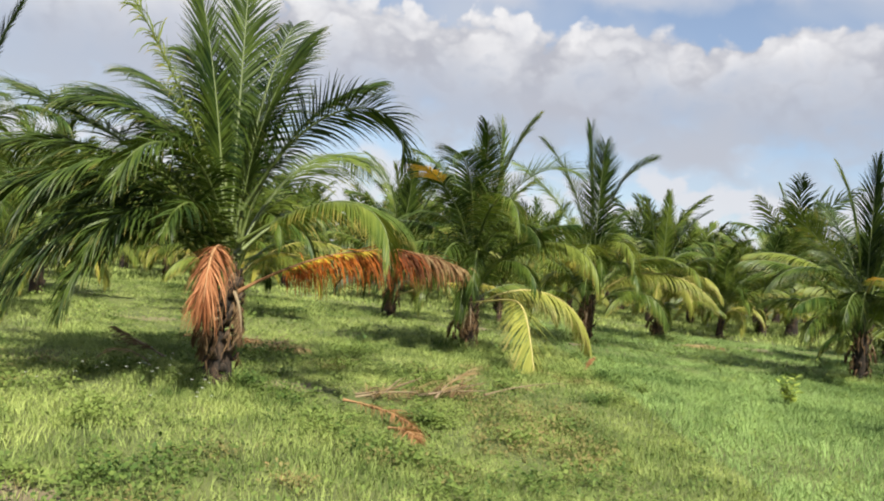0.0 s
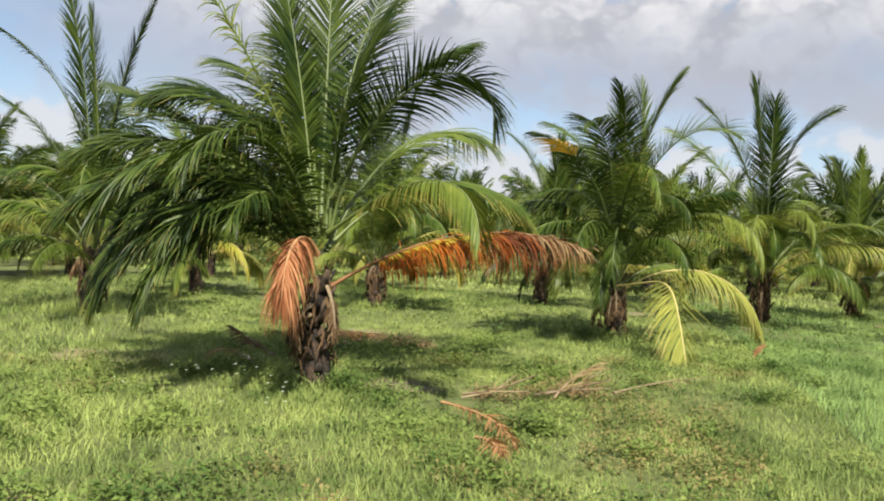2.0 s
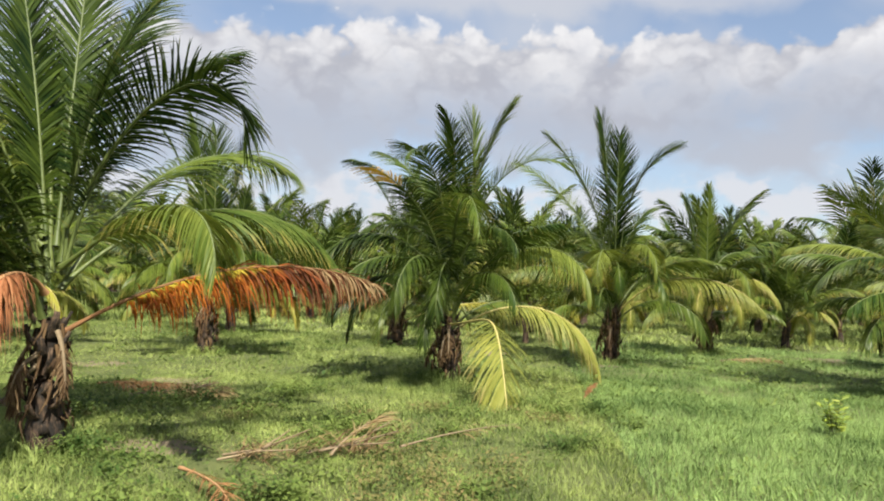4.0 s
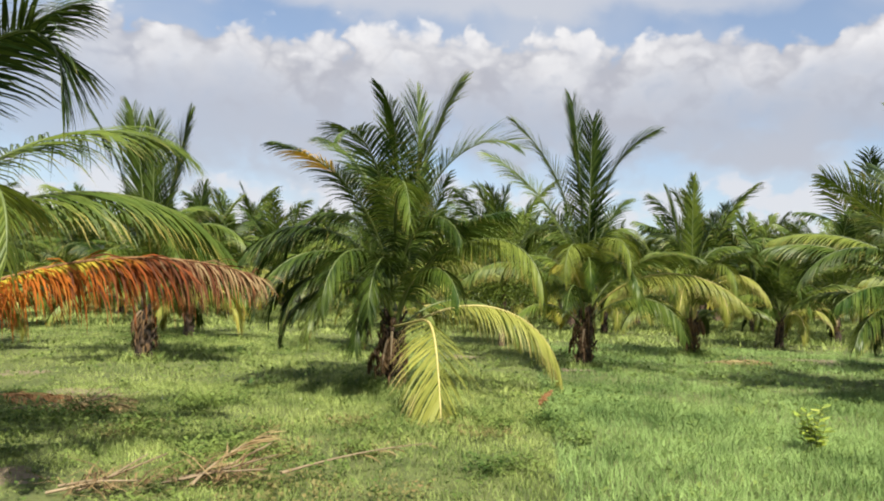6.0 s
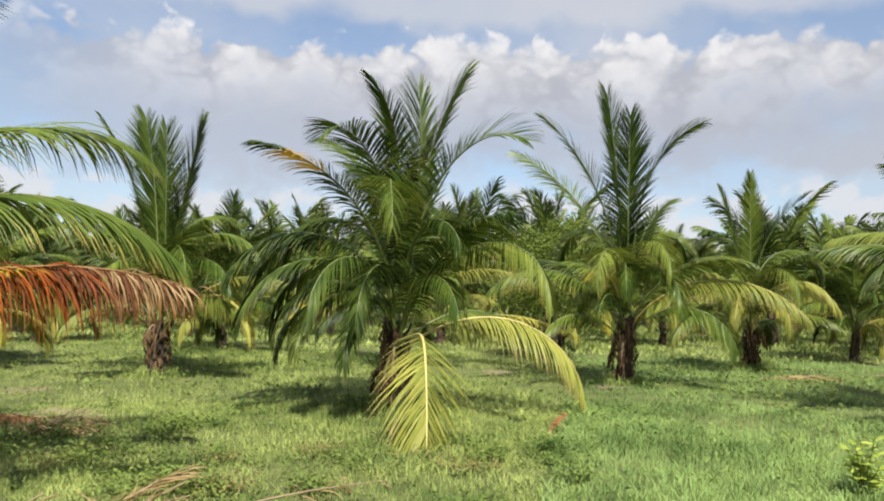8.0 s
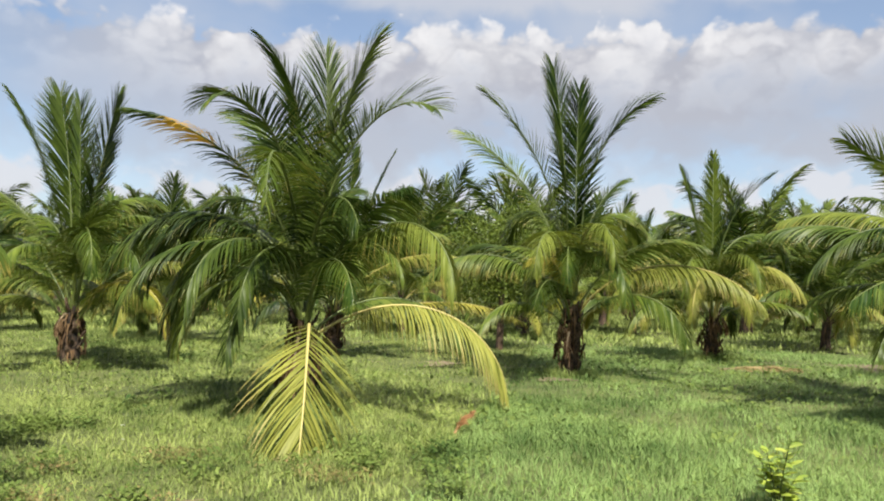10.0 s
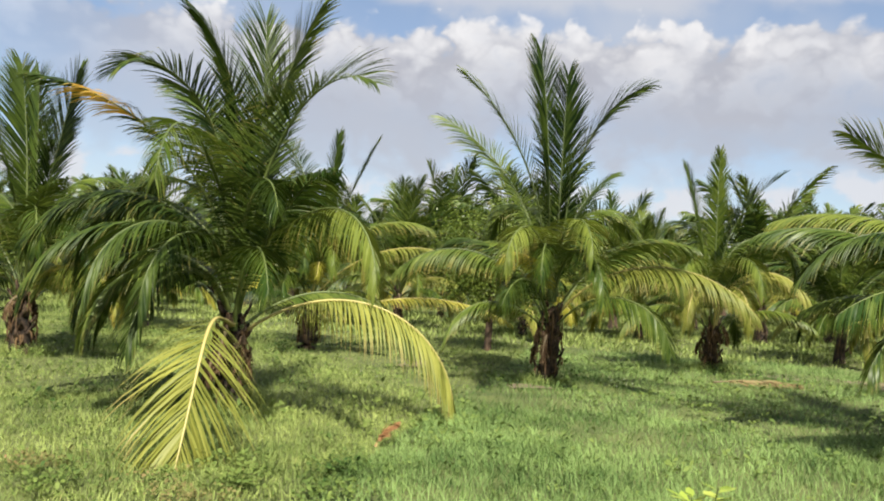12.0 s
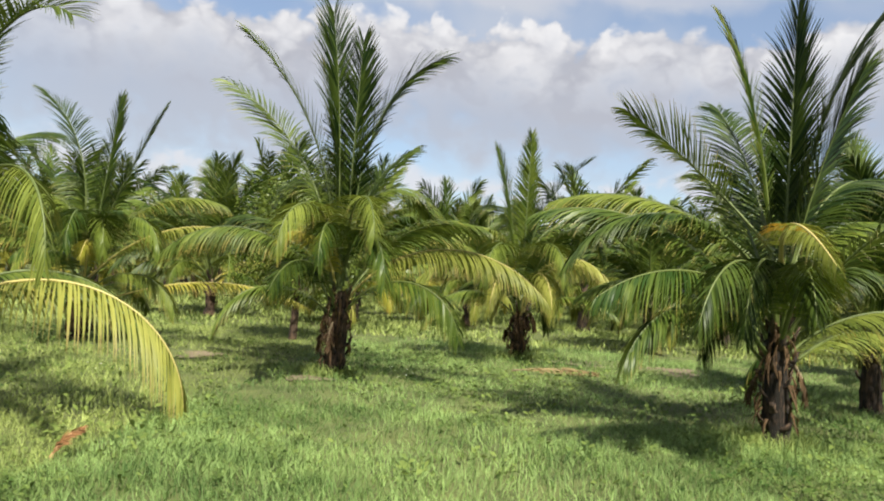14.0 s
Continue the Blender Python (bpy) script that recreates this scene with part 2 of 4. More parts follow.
SOIL = ground_material()
BARE = plain_material("bare_sandy_soil", (0.095, 0.073, 0.044), (0.226, 0.175, 0.110), 1.6, 0.95, 0.6, 14.0)
GRASS = grass_material("grass_blades", (0.075, 0.128, 0.028), (0.385, 0.450, 0.140), (0.430, 0.350, 0.165), 0.09)
SOFT_GRASS = grass_material("soft_grass_blades", (0.065, 0.130, 0.033), (0.320, 0.445, 0.150), (0.350, 0.329, 0.146), 0.0)
WEED = grass_material("weed_leaves", (0.044, 0.091, 0.019), (0.197, 0.256, 0.062), (0.263, 0.175, 0.080), 0.05)
RUSSET = grass_material("russet_weed_leaves", (0.124, 0.131, 0.040), (0.270, 0.219, 0.088), (0.307, 0.197, 0.095), 0.2)


# ---------- mesh helpers ----------
def make_mesh(name, verts, faces, uv=None, mat=None, smooth=False):
    """A mesh from arrays: verts (n, 3), faces (m, 3 or 4), uv (n, 2)."""
    me = bpy.data.meshes.new(name)
    verts, faces = np.asarray(verts, np.float32), np.asarray(faces, np.int32)
    k = faces.shape[1]
    me.vertices.add(len(verts))
    me.vertices.foreach_set("co", verts.ravel())
    me.loops.add(faces.size)
    me.loops.foreach_set("vertex_index", faces.ravel())
    me.polygons.add(len(faces))
    me.polygons.foreach_set("loop_start", np.arange(0, faces.size, k, dtype=np.int32))
    if smooth:
        me.polygons.foreach_set("use_smooth", np.ones(len(faces), bool))
    if uv is not None:
        layer = me.uv_layers.new(name="UVMap")
        layer.data.foreach_set("uv", np.asarray(uv, np.float32)[faces.ravel()].ravel())
    me.update(calc_edges=True)
    if mat:
        me.materials.append(mat)
    return me


def child(name, me, parent, label=""):
    ob = new(name, me)
    ob.parent = parent
    if label:
        tagged(ob, label)
    return ob


def thing(name, x, y, z=0.0, turn=0.0, label="", category="", group="", kind=""):
    ob = new(name)
    ob.empty_display_size = 0.2
    ob.matrix_world = pose(x, y, z, 0, 0, turn)
    return tagged(ob, label, category, group, kind)


def unit(a):
    return a / np.maximum(np.linalg.norm(a, axis=-1, keepdims=True), 1e-9)


def tube(points, radii, sides=6, squash=1.0):
    """Quads of a tapered tube along points; squash flattens it along the second cross axis."""
    p = np.asarray(points, float)
    r = np.asarray(radii, float)
    tan = unit(np.gradient(p, axis=0))
    side = np.cross(tan, (0.0, 0.0, 1.0))
    bad = np.linalg.norm(side, axis=1) < 0.05
    side[bad] = np.cross(tan[bad], (0.0, 1.0, 0.0))
    side = unit(side)
    up = np.cross(side, tan)
    a = np.arange(sides) * 2 * np.pi / sides
    ring = p[:, None] + r[:, None, None] * (np.cos(a)[None, :, None] * side[:, None] + squash * np.sin(a)[None, :, None] * up[:, None])
    n = len(p)
    i, j = np.meshgrid(np.arange(n - 1), np.arange(sides), indexing="ij")
    q = np.stack([i * sides + j, i * sides + (j + 1) % sides, (i + 1) * sides + (j + 1) % sides, (i + 1) * sides + j], -1)
    return ring.reshape(-1, 3), q.reshape(-1, 4)


GROUND_Z = -0.07


def ground_height(x, y):
    return GROUND_Z + 0.035 * np.sin(x * 0.55 + 0.8) * np.cos(y * 0.43) + 0.02 * np.sin(x * 1.7 + y * 1.3)


# ---------- palm fronds ----------
def frond_curve(start, azim, e0, e1, length, bend=0.0, power=1.2, steps=22, kink=0.0):
    """The midrib: it leaves start at elevation e0 towards azim (degrees, 0 = +y, 90 = +x) and ends at elevation e1; kink: where it is broken."""
    s = (np.arange(steps) + 0.5) / steps
    e = np.radians(e0 + (e1 - e0) * (1 / (1 + np.exp((kink - s) / 0.05)) if kink else s ** power))
    a = np.radians(azim + bend * s ** 1.5)
    d = np.stack([np.sin(a) * np.cos(e), np.cos(a) * np.cos(e), np.sin(e)], 1)
    return np.vstack([[start], np.asarray(start) + np.cumsum(d, 0) * length / steps])


def frond_meshes(curve, rng, pairs=62, stations=4, leaf=0.62, width=0.034, bare=0.2, droop=0.9, fan=0.35, twist=0.0, stem=0.028, sparse=0.0, spread=1.0, ragged=0.0):
    """The stalk's quads and the leaflets' quads of one frond along a curve."""
    p = np.asarray(curve)
    n = len(p) - 1
    length = np.linalg.norm(np.diff(p, axis=0), axis=1).sum()
    s_all = np.linspace(0, 1, n + 1)
    radii = stem * (1.0 - s_all) ** 0.8 + 0.004
    radii[:2] *= (1.7, 1.25)
    stalk = tube(p, radii, 5, 0.7)
    tan_all = unit(np.gradient(p, axis=0))
    s = np.linspace(bare, 0.995, pairs)
    s = np.concatenate([s, s + 0.3 / pairs]).clip(0, 1)
    sgn = np.concatenate([np.ones(pairs), -np.ones(pairs)])
    s = (s + rng.normal(0, 0.25 / pairs, len(s))).clip(bare, 1)
    if sparse:
        keep = rng.random(len(s)) > sparse
        s, sgn = s[keep], sgn[keep]
    base = np.stack([np.interp(s, s_all, p[:, k]) for k in range(3)], 1)
    tan = unit(np.stack([np.interp(s, s_all, tan_all[:, k]) for k in range(3)], 1))
    chord = p[-1] - p[0]
    flatside = np.cross(chord, (0, 0, 1.0))
    if np.linalg.norm(flatside) < 0.3 * np.linalg.norm(chord):
        out = p[n // 2] - 0.5 * (p[0] + p[-1]) + 1e-3
        flatside = np.cross(chord, (0, 0, 1.0)) + 0.3 * np.cross(chord, out)
    side = unit(unit(flatside)[None] - (tan @ unit(flatside))[:, None] * tan)
    nrm = np.cross(side, tan)
    tw = np.radians(twist) * s
    side, nrm = np.cos(tw)[:, None] * side + np.sin(tw)[:, None] * nrm, np.cos(tw)[:, None] * nrm - np.sin(tw)[:, None] * side
    q = (s - bare) / (1 - bare)
    wild = 0.22 + 1.6 * ragged
    wave = np.interp(s + sgn, np.linspace(-1.1, 2.1, 40), rng.normal(0, 1, 40))
    ang = np.radians(spread * (64 - 40 * q ** 1.3) + wild * (rng.normal(0, 3, len(s)) + 4 * wave))
    lift = np.radians(np.degrees(fan) + wild * (rng.normal(0, 6, len(s)) + 7 * np.interp(s - sgn, np.linspace(-1.1, 2.1, 36), rng.normal(0, 1, 36))))
    d = np.cos(ang)[:, None] * tan + np.sin(ang)[:, None] * (sgn[:, None] * np.cos(lift)[:, None] * side + np.sin(lift)[:, None] * nrm)
    d = unit(d + rng.normal(0, 0.35 * ragged, d.shape))
    lng = (1 + rng.uniform(-0.6, 0.3, len(s)) * ragged) * leaf * np.interp(q, (0, 0.08, 0.3, 0.65, 0.88, 1), (0.55, 0.8, 1.08, 1.05, 0.75, 0.42)) * rng.uniform(0.92, 1.06, len(s))
    sag = droop * rng.uniform(1 - 1.2 * wild * 0.3, 1 + 1.5 * wild * 0.3, len(s))
    d = unit(d - np.array((0, 0, 0.22)) * sag[:, None])
    shape = np.interp(np.linspace(0, 1, stations), (0, 0.25, 0.6, 1), (0.55, 1.0, 0.75, 0.06))
    pos, verts, vv = base.copy(), [], []
    roll = (0.25 + rng.normal(0, 0.4 * wild, len(s)))[:, None]
    for k in range(stations):
        w = unit(tan - (tan * d).sum(1, keepdims=True) * d + roll * nrm)
        half = (0.5 * width * shape[k] * (0.6 + 0.5 * lng / leaf))[:, None] * w
        verts.append(np.stack([pos - half, pos + half], 1))
        vv.append(np.full((len(s), 2), k / (stations - 1)))
        d = unit(d + np.array((0, 0, -1.0)) * (sag * (k + 0.7) * 1.25 / stations)[:, None] / (stations - 1) * 2.2)
        pos = pos + d * (lng / (stations - 1))[:, None]
    verts = np.stack(verts, 1)
    m = len(s)
    b = np.arange(m)[:, None] * stations * 2 + np.arange(stations - 1)[None] * 2
    quads = np.stack([b, b + 1, b + 3, b + 2], -1).reshape(-1, 4)
    uv = np.stack([np.repeat(s, stations * 2), np.stack(vv, 1).reshape(-1)], 1)
    return stalk, (verts.reshape(-1, 3), quads, uv)


DETAIL = {"near": (92, 5, 0.58), "mid": (68, 4, 0.82), "far": (34, 3, 1.6)}


def add_frond(palm, spec, size, detail, rng, crown):
    """spec: azimuth, start elevation, end elevation, length, hue and, after those, options."""
    azim, e0, e1, length, hue, opt = spec
    a = math.radians(azim)
    z0 = opt.get("z", crown)
    start = (0.09 * size * math.sin(a), 0.09 * size * math.cos(a), z0)
    pairs, stations, fat = DETAIL[detail]
    curve = frond_curve(start, azim, e0, e1, length, opt.get("bend", 0), opt.get("power", 1.25), 26 if detail == "near" else 12, opt.get("kink", 0.0))
    stalk, leaves = frond_meshes(curve, rng, int(pairs * opt.get("pairs", 1.35 if e1 > 50 else 1.0)), stations, opt.get("leaf", 0.19 * length + 0.1 * size), 0.036 * fat * opt.get("wide", 1.0), opt.get("bare", 0.2),
                                 opt.get("droop", 0.8), opt.get("fan", 0.35), opt.get("twist", 0), (0.019 if e1 > 50 else 0.025) * size, opt.get("sparse", 0.0), opt.get("spread", 1.0), opt.get("ragged", 0.1))
    leaf_mat, stem_mat = HUE[hue]
    if detail == "far":
        v = np.vstack([stalk[0], leaves[0]])
        f = np.vstack([stalk[1], leaves[1] + len(stalk[0])])
        u = np.vstack([np.tile((0.5, 0.0), (len(stalk[0]), 1)), leaves[2]])
        return child("frond", make_mesh("frond", v, f, u, leaf_mat), palm)
    words = {"g": "", "m": "", "l": "light green frond", "k": "yellow-green drooping frond", "y": "yellowing frond", "o": "dying orange and brown frond", "t": "dry tan frond", "s": "dead salmon-coloured hanging frond", "b": "dead brown frond", "d": "dry straw-coloured frond"}[hue]
    stem = child("frond", make_mesh("frond", *stalk, mat=stem_mat, smooth=True), palm, words)
    verts, quads, uv = leaves
    if "tip" in opt:
        late = np.abs(uv[quads[:, 0], 0] - opt["tip"]) < 0.09
        child("dry_tip", make_mesh("dry_tip", verts, quads[late], uv, AMBER), stem, "yellow-orange dying leaflets")
        quads = quads[~late]
    child("foliage", make_mesh("foliage", verts, quads, uv, leaf_mat), stem)
    return stem


def add_trunk(palm, height, radius, rng, boots, detail):
    n, sides = (14, 14) if detail == "near" else (7, 9)
    z = np.linspace(-0.12, height, n)
    q = np.linspace(0, 1, n)
    r = radius * (1.05 - 0.45 * q + 0.25 * np.exp(-q * 9)) * (1 + 0.06 * np.sin(z * 38))
    pts = np.stack([0.03 * np.sin(z * 3 + rng.random() * 6), 0.03 * np.cos(z * 2.3 + rng.random() * 6), z], 1)
    v, f = tube(pts, r, sides)
    v = v + rng.normal(0, radius * 0.06, v.shape) * (1, 1, 0.4)
    child("trunk", make_mesh("trunk", v, f, mat=BARK, smooth=True), palm)
    if detail == "far":
        return
    # stubs of cut and rotted leaf bases round the trunk
    for k in range(boots):
        a = k * 2.399 + rng.normal(0, 0.2)
        q = (k + 0.5) / boots
        zb = 0.10 + (height * 0.98 - 0.1) * q ** 0.9
        rb = radius * (1.15 - 0.5 * q)
        out, ln = np.array((math.sin(a), math.cos(a), 0.0)), rng.uniform(0.12, 0.24) * (0.7 + 0.7 * q)
        lean = rng.uniform(0.9, 2.2)
        p = np.array([out * rb * 0.75 + (0, 0, zb), out * (rb + ln * 0.18) + (0, 0, zb + ln * 0.35 * lean * 0.6), out * (rb + ln * 0.42) + (0, 0, zb + ln * 0.9)])
        w = radius * rng.uniform(0.18, 0.28)
        v, f = tube(p, (w * 1.25, w, w * rng.uniform(0.4, 0.75)), 6, 0.5)
        v = v + rng.normal(0, w * 0.16, v.shape)
        f = np.vstack([f, [[12, 13, 14, 15], [12, 15, 16, 17]]])
        for _ in range(2 if detail == "near" else k % 2):
            drop, aside = rng.uniform(0.15, 0.42) * (0.6 + q), a + rng.normal(0, 0.9)
            away = np.array((math.sin(aside), math.cos(aside), 0.0))
            s0 = away * (rb + 0.02) + (0, 0, zb + 0.05)
            p2 = np.array([s0, s0 + away * 0.05 + (0, 0, -drop * 0.3), s0 + away * 0.055 + (rng.normal(0, 0.04), rng.normal(0, 0.04), -drop)])
            if p2[-1][2] > 0.05:
                child("dry_sheath", make_mesh("dry_sheath", *tube(p2, (0.024, 0.02, 0.004), 5, 0.3), mat=BROWN), palm)
        child("leaf_base", make_mesh("leaf_base", v, f, mat=BOOT), palm)


def wild_fronds(rng, size, count, yellow=0.15, since=0.0, until=1.0):
    """A crown of its own accord: young fronds stand up, old ones arch over and hang."""
    specs = []
    for k in range(count):
        age = since + (until - since) * (k + 0.3) / count
        azim = k * 137.5 + rng.normal(0, 12)
        e0 = 87 - 52 * age ** 1.2 + rng.normal(0, 5)
        e1 = 66 - 165 * age ** 0.9 + rng.normal(0, 10)
        length = size * (2.5 + 0.6 * math.sin(math.pi * min(1, age + 0.15))) * rng.uniform(0.88, 1.1)
        hue = "m" if rng.random() < 0.7 else "g"
        if age > 0.55 and rng.random() < yellow * 1.8:
            hue = "l"
        if age > 0.8 and rng.random() < yellow * 1.6:
            hue = "k"
        if age > 0.85 and rng.random() < yellow * 0.9:
            hue = "y"
        specs.append((azim, e0, max(e1, -90), length, hue, {"droop": 0.45 + 0.85 * age, "fan": 0.45 - 0.4 * age, "twist": rng.normal(0, 25), "bend": rng.normal(0, 14), "z": size * (1.6 - 0.75 * age), "power": 1.3, "spread": 0.68 + 0.32 * age}))
    return specs


def dead_skirt(rng, size, count):
    """Short dead fronds that hang against the trunk."""
    return [(rng.uniform(0, 360), rng.uniform(-40, 0), rng.uniform(-90, -84), size * rng.uniform(0.3, 0.6), "b",
             {"z": size * rng.uniform(0.65, 1.1), "power": 0.6, "leaf": 0.16, "droop": 1.2, "fan": -0.2, "ragged": 0.8, "sparse": 0.4, "bare": 0.3}) for _ in range(count)]


def palm_tree(x, y, size, specs, seed, detail, label, height=None, radius=0.17, boots=12, name="coconut_palm"):
    rng = np.random.default_rng(seed)
    palm = thing(name, x, y, float(ground_height(x, y)), 0, label, "palm tree", "young coconut palms in rows")
    crown = (height or 1.3 * size)
    add_trunk(palm, crown, radius * size, rng, boots, detail)
    for sp in specs:
        add_frond(palm, sp, size, detail, rng, crown)
    return palm


# ---------- ground ----------
def ground_sheet():
    gx = np.concatenate([[-2500, -900, -300, -120], np.arange(-60, 61, 1.5), [120, 300, 900, 2500]])
    gy = np.concatenate([[-2500, -900, -300, -80], np.arange(-20, 91, 1.5), [150, 300, 900, 2500]])
    X, Y = np.meshgrid(gx, gy, indexing="ij")
    Z = np.where((np.abs(X) < 70) & (Y < 100) & (Y > -30), ground_height(X, Y), GROUND_Z)
    i, j = np.meshgrid(np.arange(len(gx) - 1), np.arange(len(gy) - 1), indexing="ij")
    w = len(gy)
    f = np.stack([i * w + j, (i + 1) * w + j, (i + 1) * w + j + 1, i * w + j + 1], -1).reshape(-1, 4)
    ob = new("ground", make_mesh("ground", np.stack([X, Y, Z], -1).reshape(-1, 3), f, mat=SOIL, smooth=True))
    return tagged(ob, "grassy plantation soil with bare patches", "ground", kind="structure")


ground_sheet()


def soil_patch(cx, cy, r, seed):
    g = np.random.default_rng(seed)
    n = 22
    a = np.arange(n) * 2 * np.pi / n
    rad = r * (1 + 0.22 * np.sin(3 * a + seed) + 0.14 * np.sin(7 * a + 2 * seed) + g.normal(0, 0.05, n))
    rows = [(cx + 1.5 * rad * q * np.cos(a), cy + rad * q * np.sin(a)) for q in (1.0, 0.6, 0.2)]
    v = [(x, y, float(ground_height(x, y)) + 0.006 + 0.012 * (1 - abs(k - 1)) * (i % 2)) for k, (xs, ys) in enumerate(rows) for i, (x, y) in enumerate(zip(xs, ys))]
    f = [(k * n + i, k * n + (i + 1) % n, (k + 1) * n + (i + 1) % n, (k + 1) * n + i) for k in range(2) for i in range(n)]
    f += [(2 * n + i, 2 * n + i + 1, 2 * n + n - 2 - i, 2 * n + n - 1 - i) for i in range(n // 2 - 1)]
    return tagged(new("bare_soil", make_mesh("bare_soil", v, f, mat=BARE, smooth=True)), "patch of dry sandy brown soil in the grass", "soil", kind="structure")


def patchy(x, y, f, s):
    return 0.5 + 0.25 * (np.sin(x * f + s) * np.cos(y * f * 0.8 + 2 * s) + np.sin((x + y) * f * 0.61 + 3 * s) + 0.6 * np.sin((x - 1.7 * y) * f * 1.37 + s))


SOIL_PATCHES = [(-2.75, 4.9, 0.35), (-3.7, 14.3, 0.6), (8.9, 25.0, 0.8), (10.2, 24.6, 0.7), (0.9, 22.3, 0.6), (-5.8, 9.9, 0.45), (4.0, 20.1, 0.25), (-1.7, 9.9, 0.4), (-6.0, 16.2, 0.5)]


def off_soil(rng, x, y):
    """Which of the places lie on grassy ground; few blades grow on the bare patches."""
    keep = np.ones(len(x), bool)
    for cx, cy, r in SOIL_PATCHES:
        d = np.hypot((x - cx) / 1.5, y - cy) / r + 0.25 * np.sin(5 * x + 3 * y)
        keep &= (d > 1) | (rng.random(len(x)) < 0.3 + 0.5 * np.clip(d, 0, 1) ** 3)
    return keep


def scatter(rng, x0, x1, y0, y1, density, thin=0.35):
    n = int((x1 - x0) * (y1 - y0) * density)
    x, y = rng.uniform(x0, x1, n), rng.uniform(y0, y1, n)
    keep = rng.random(n) < thin + (1 - thin) * np.clip(patchy(x, y, 1.1, 0.7) * 1.3, 0, 1)
    keep &= off_soil(rng, x, y)
    return x[keep], y[keep]


def grass(name, rng, x, y, tall, width, segments, label, mat=GRASS):
    """Bent blades, each a tapered strip of its own."""
    n = len(x)
    h = tall * rng.uniform(0.5, 1.25, n) * (0.45 + 0.75 * np.clip(patchy(x, y, 0.7, 2.1), 0, 1) + 0.45 * np.clip(patchy(x, y, 3.1, 0.4), 0, 1))
    a = rng.uniform(0, 2 * np.pi, n)
    turn = a + rng.normal(np.pi / 2, 0.5, n)
    lean = rng.uniform(0.25, 1.15, n)
    base = np.stack([x, y, ground_height(x, y) - 0.01], 1)
    out = np.stack([np.cos(a), np.sin(a), np.zeros(n)], 1)
    wd = np.stack([np.cos(turn), np.sin(turn), np.zeros(n)], 1) * (width * rng.uniform(0.6, 1.3, n))[:, None]
    rows, vs = [], []
    for k in range(segments):
        q = k / segments
        c = base + out * (h * lean * q ** 1.8)[:, None] + np.stack([0 * h, 0 * h, h * (q - 0.22 * lean * q * q)], 1)
        rows += [c - 0.5 * wd * (1 - 0.45 * q), c + 0.5 * wd * (1 - 0.45 * q)]
        vs += [np.full(n, q)] * 2
    tip = base + out * (h * lean)[:, None] + np.stack([0 * h, 0 * h, h * (1 - 0.22 * lean)], 1)
    rows.append(tip), vs.append(np.ones(n))
    k = len(rows)
    v = np.stack(rows, 1).reshape(-1, 3)
    b = np.arange(n)[:, None] * k
    tris = []
    for s in range(segments - 1):
        tris += [b + np.array((2 * s, 2 * s + 1, 2 * s + 3)), b + np.array((2 * s, 2 * s + 3, 2 * s + 2))]
    tris.append(b + np.array((k - 3, k - 2, k - 1)))
    uv = np.stack([np.repeat(rng.random(n), k), np.stack(vs, 1).reshape(-1)], 1)
    ob = new(name, make_mesh(name, v, np.vstack(tris), uv, mat))
    return tagged(ob, label, "grass", kind="stuff")


for k, (sx, sy, sr) in enumerate(SOIL_PATCHES):
    soil_patch(sx, sy, sr, 90 + k)
rng = np.random.default_rng(5)
grass("meadow_grass", rng, *scatter(rng, -6.5, 3.2, 3.6, 16, 1570), 0.105, 0.008, 2, "short green grass mixed with weeds")
grass("meadow_grass", rng, *scatter(rng, 3.2, 12.5, 3.6, 18, 1310), 0.14, 0.008, 2, "thick soft green grass between the palms", SOFT_GRASS)
grass("meadow_grass", rng, *scatter(rng, -16, 3.2, 16, 28, 390), 0.12, 0.014, 1, "green grass under the palms")
grass("meadow_grass", rng, *scatter(rng, 3.2, 19, 18, 28, 390), 0.13, 0.014, 1, "green grass under the palms", SOFT_GRASS)
grass("meadow_grass", rng, *scatter(rng, -14, -6.5, 6, 16, 400), 0.13, 0.016, 1, "green grass under the palms")
grass("meadow_grass", rng, *scatter(rng, -30, 34, 28, 58, 62), 0.2, 0.05, 1, "far green grass under the palms")


def weeds(name, rng, x, y, reach, tall, leaf, mat, label):
    """Low broad-leaved plants: each a tuft of small folded leaves on several heights."""
    per = 11
    n = len(x)
    g = rng.uniform(0.5, 1.3, n)
    cx, cy, gz = np.repeat(x, per), np.repeat(y, per), np.repeat(g, per)
    m = n * per
    a, r = rng.uniform(0, 2 * np.pi, m), reach * gz * np.sqrt(rng.random(m))
    px, py = cx + r * np.cos(a), cy + r * np.sin(a)
    base = np.stack([px, py, ground_height(px, py) + tall * gz * rng.uniform(0.25, 1.0, m)], 1)
    t = a + rng.normal(0, 0.8, m)
    out = np.stack([np.cos(t), np.sin(t), rng.normal(0.15, 0.35, m)], 1)
    side = np.stack([-np.sin(t), np.cos(t), rng.normal(0, 0.3, m)], 1)
    ln = (leaf * rng.uniform(0.6, 1.3, m))[:, None]
    mid = base + out * ln * 0.55
    v = np.stack([base, mid + side * ln * 0.33 + (0, 0, 0.006), base + out * ln, mid - side * ln * 0.33 + (0, 0, 0.006)], 1).reshape(-1, 3)
    q = np.arange(m)[:, None] * 4
    f = np.vstack([q + np.array((0, 1, 2)), q + np.array((0, 2, 3))])
    uv = np.tile(np.array([(0.5, 0.0), (0.5, 0.4), (0.5, 0.8), (0.5, 0.4)]), (m, 1))
    return tagged(new(name, make_mesh(name, v, f, uv, mat)), label, "weeds", kind="stuff")


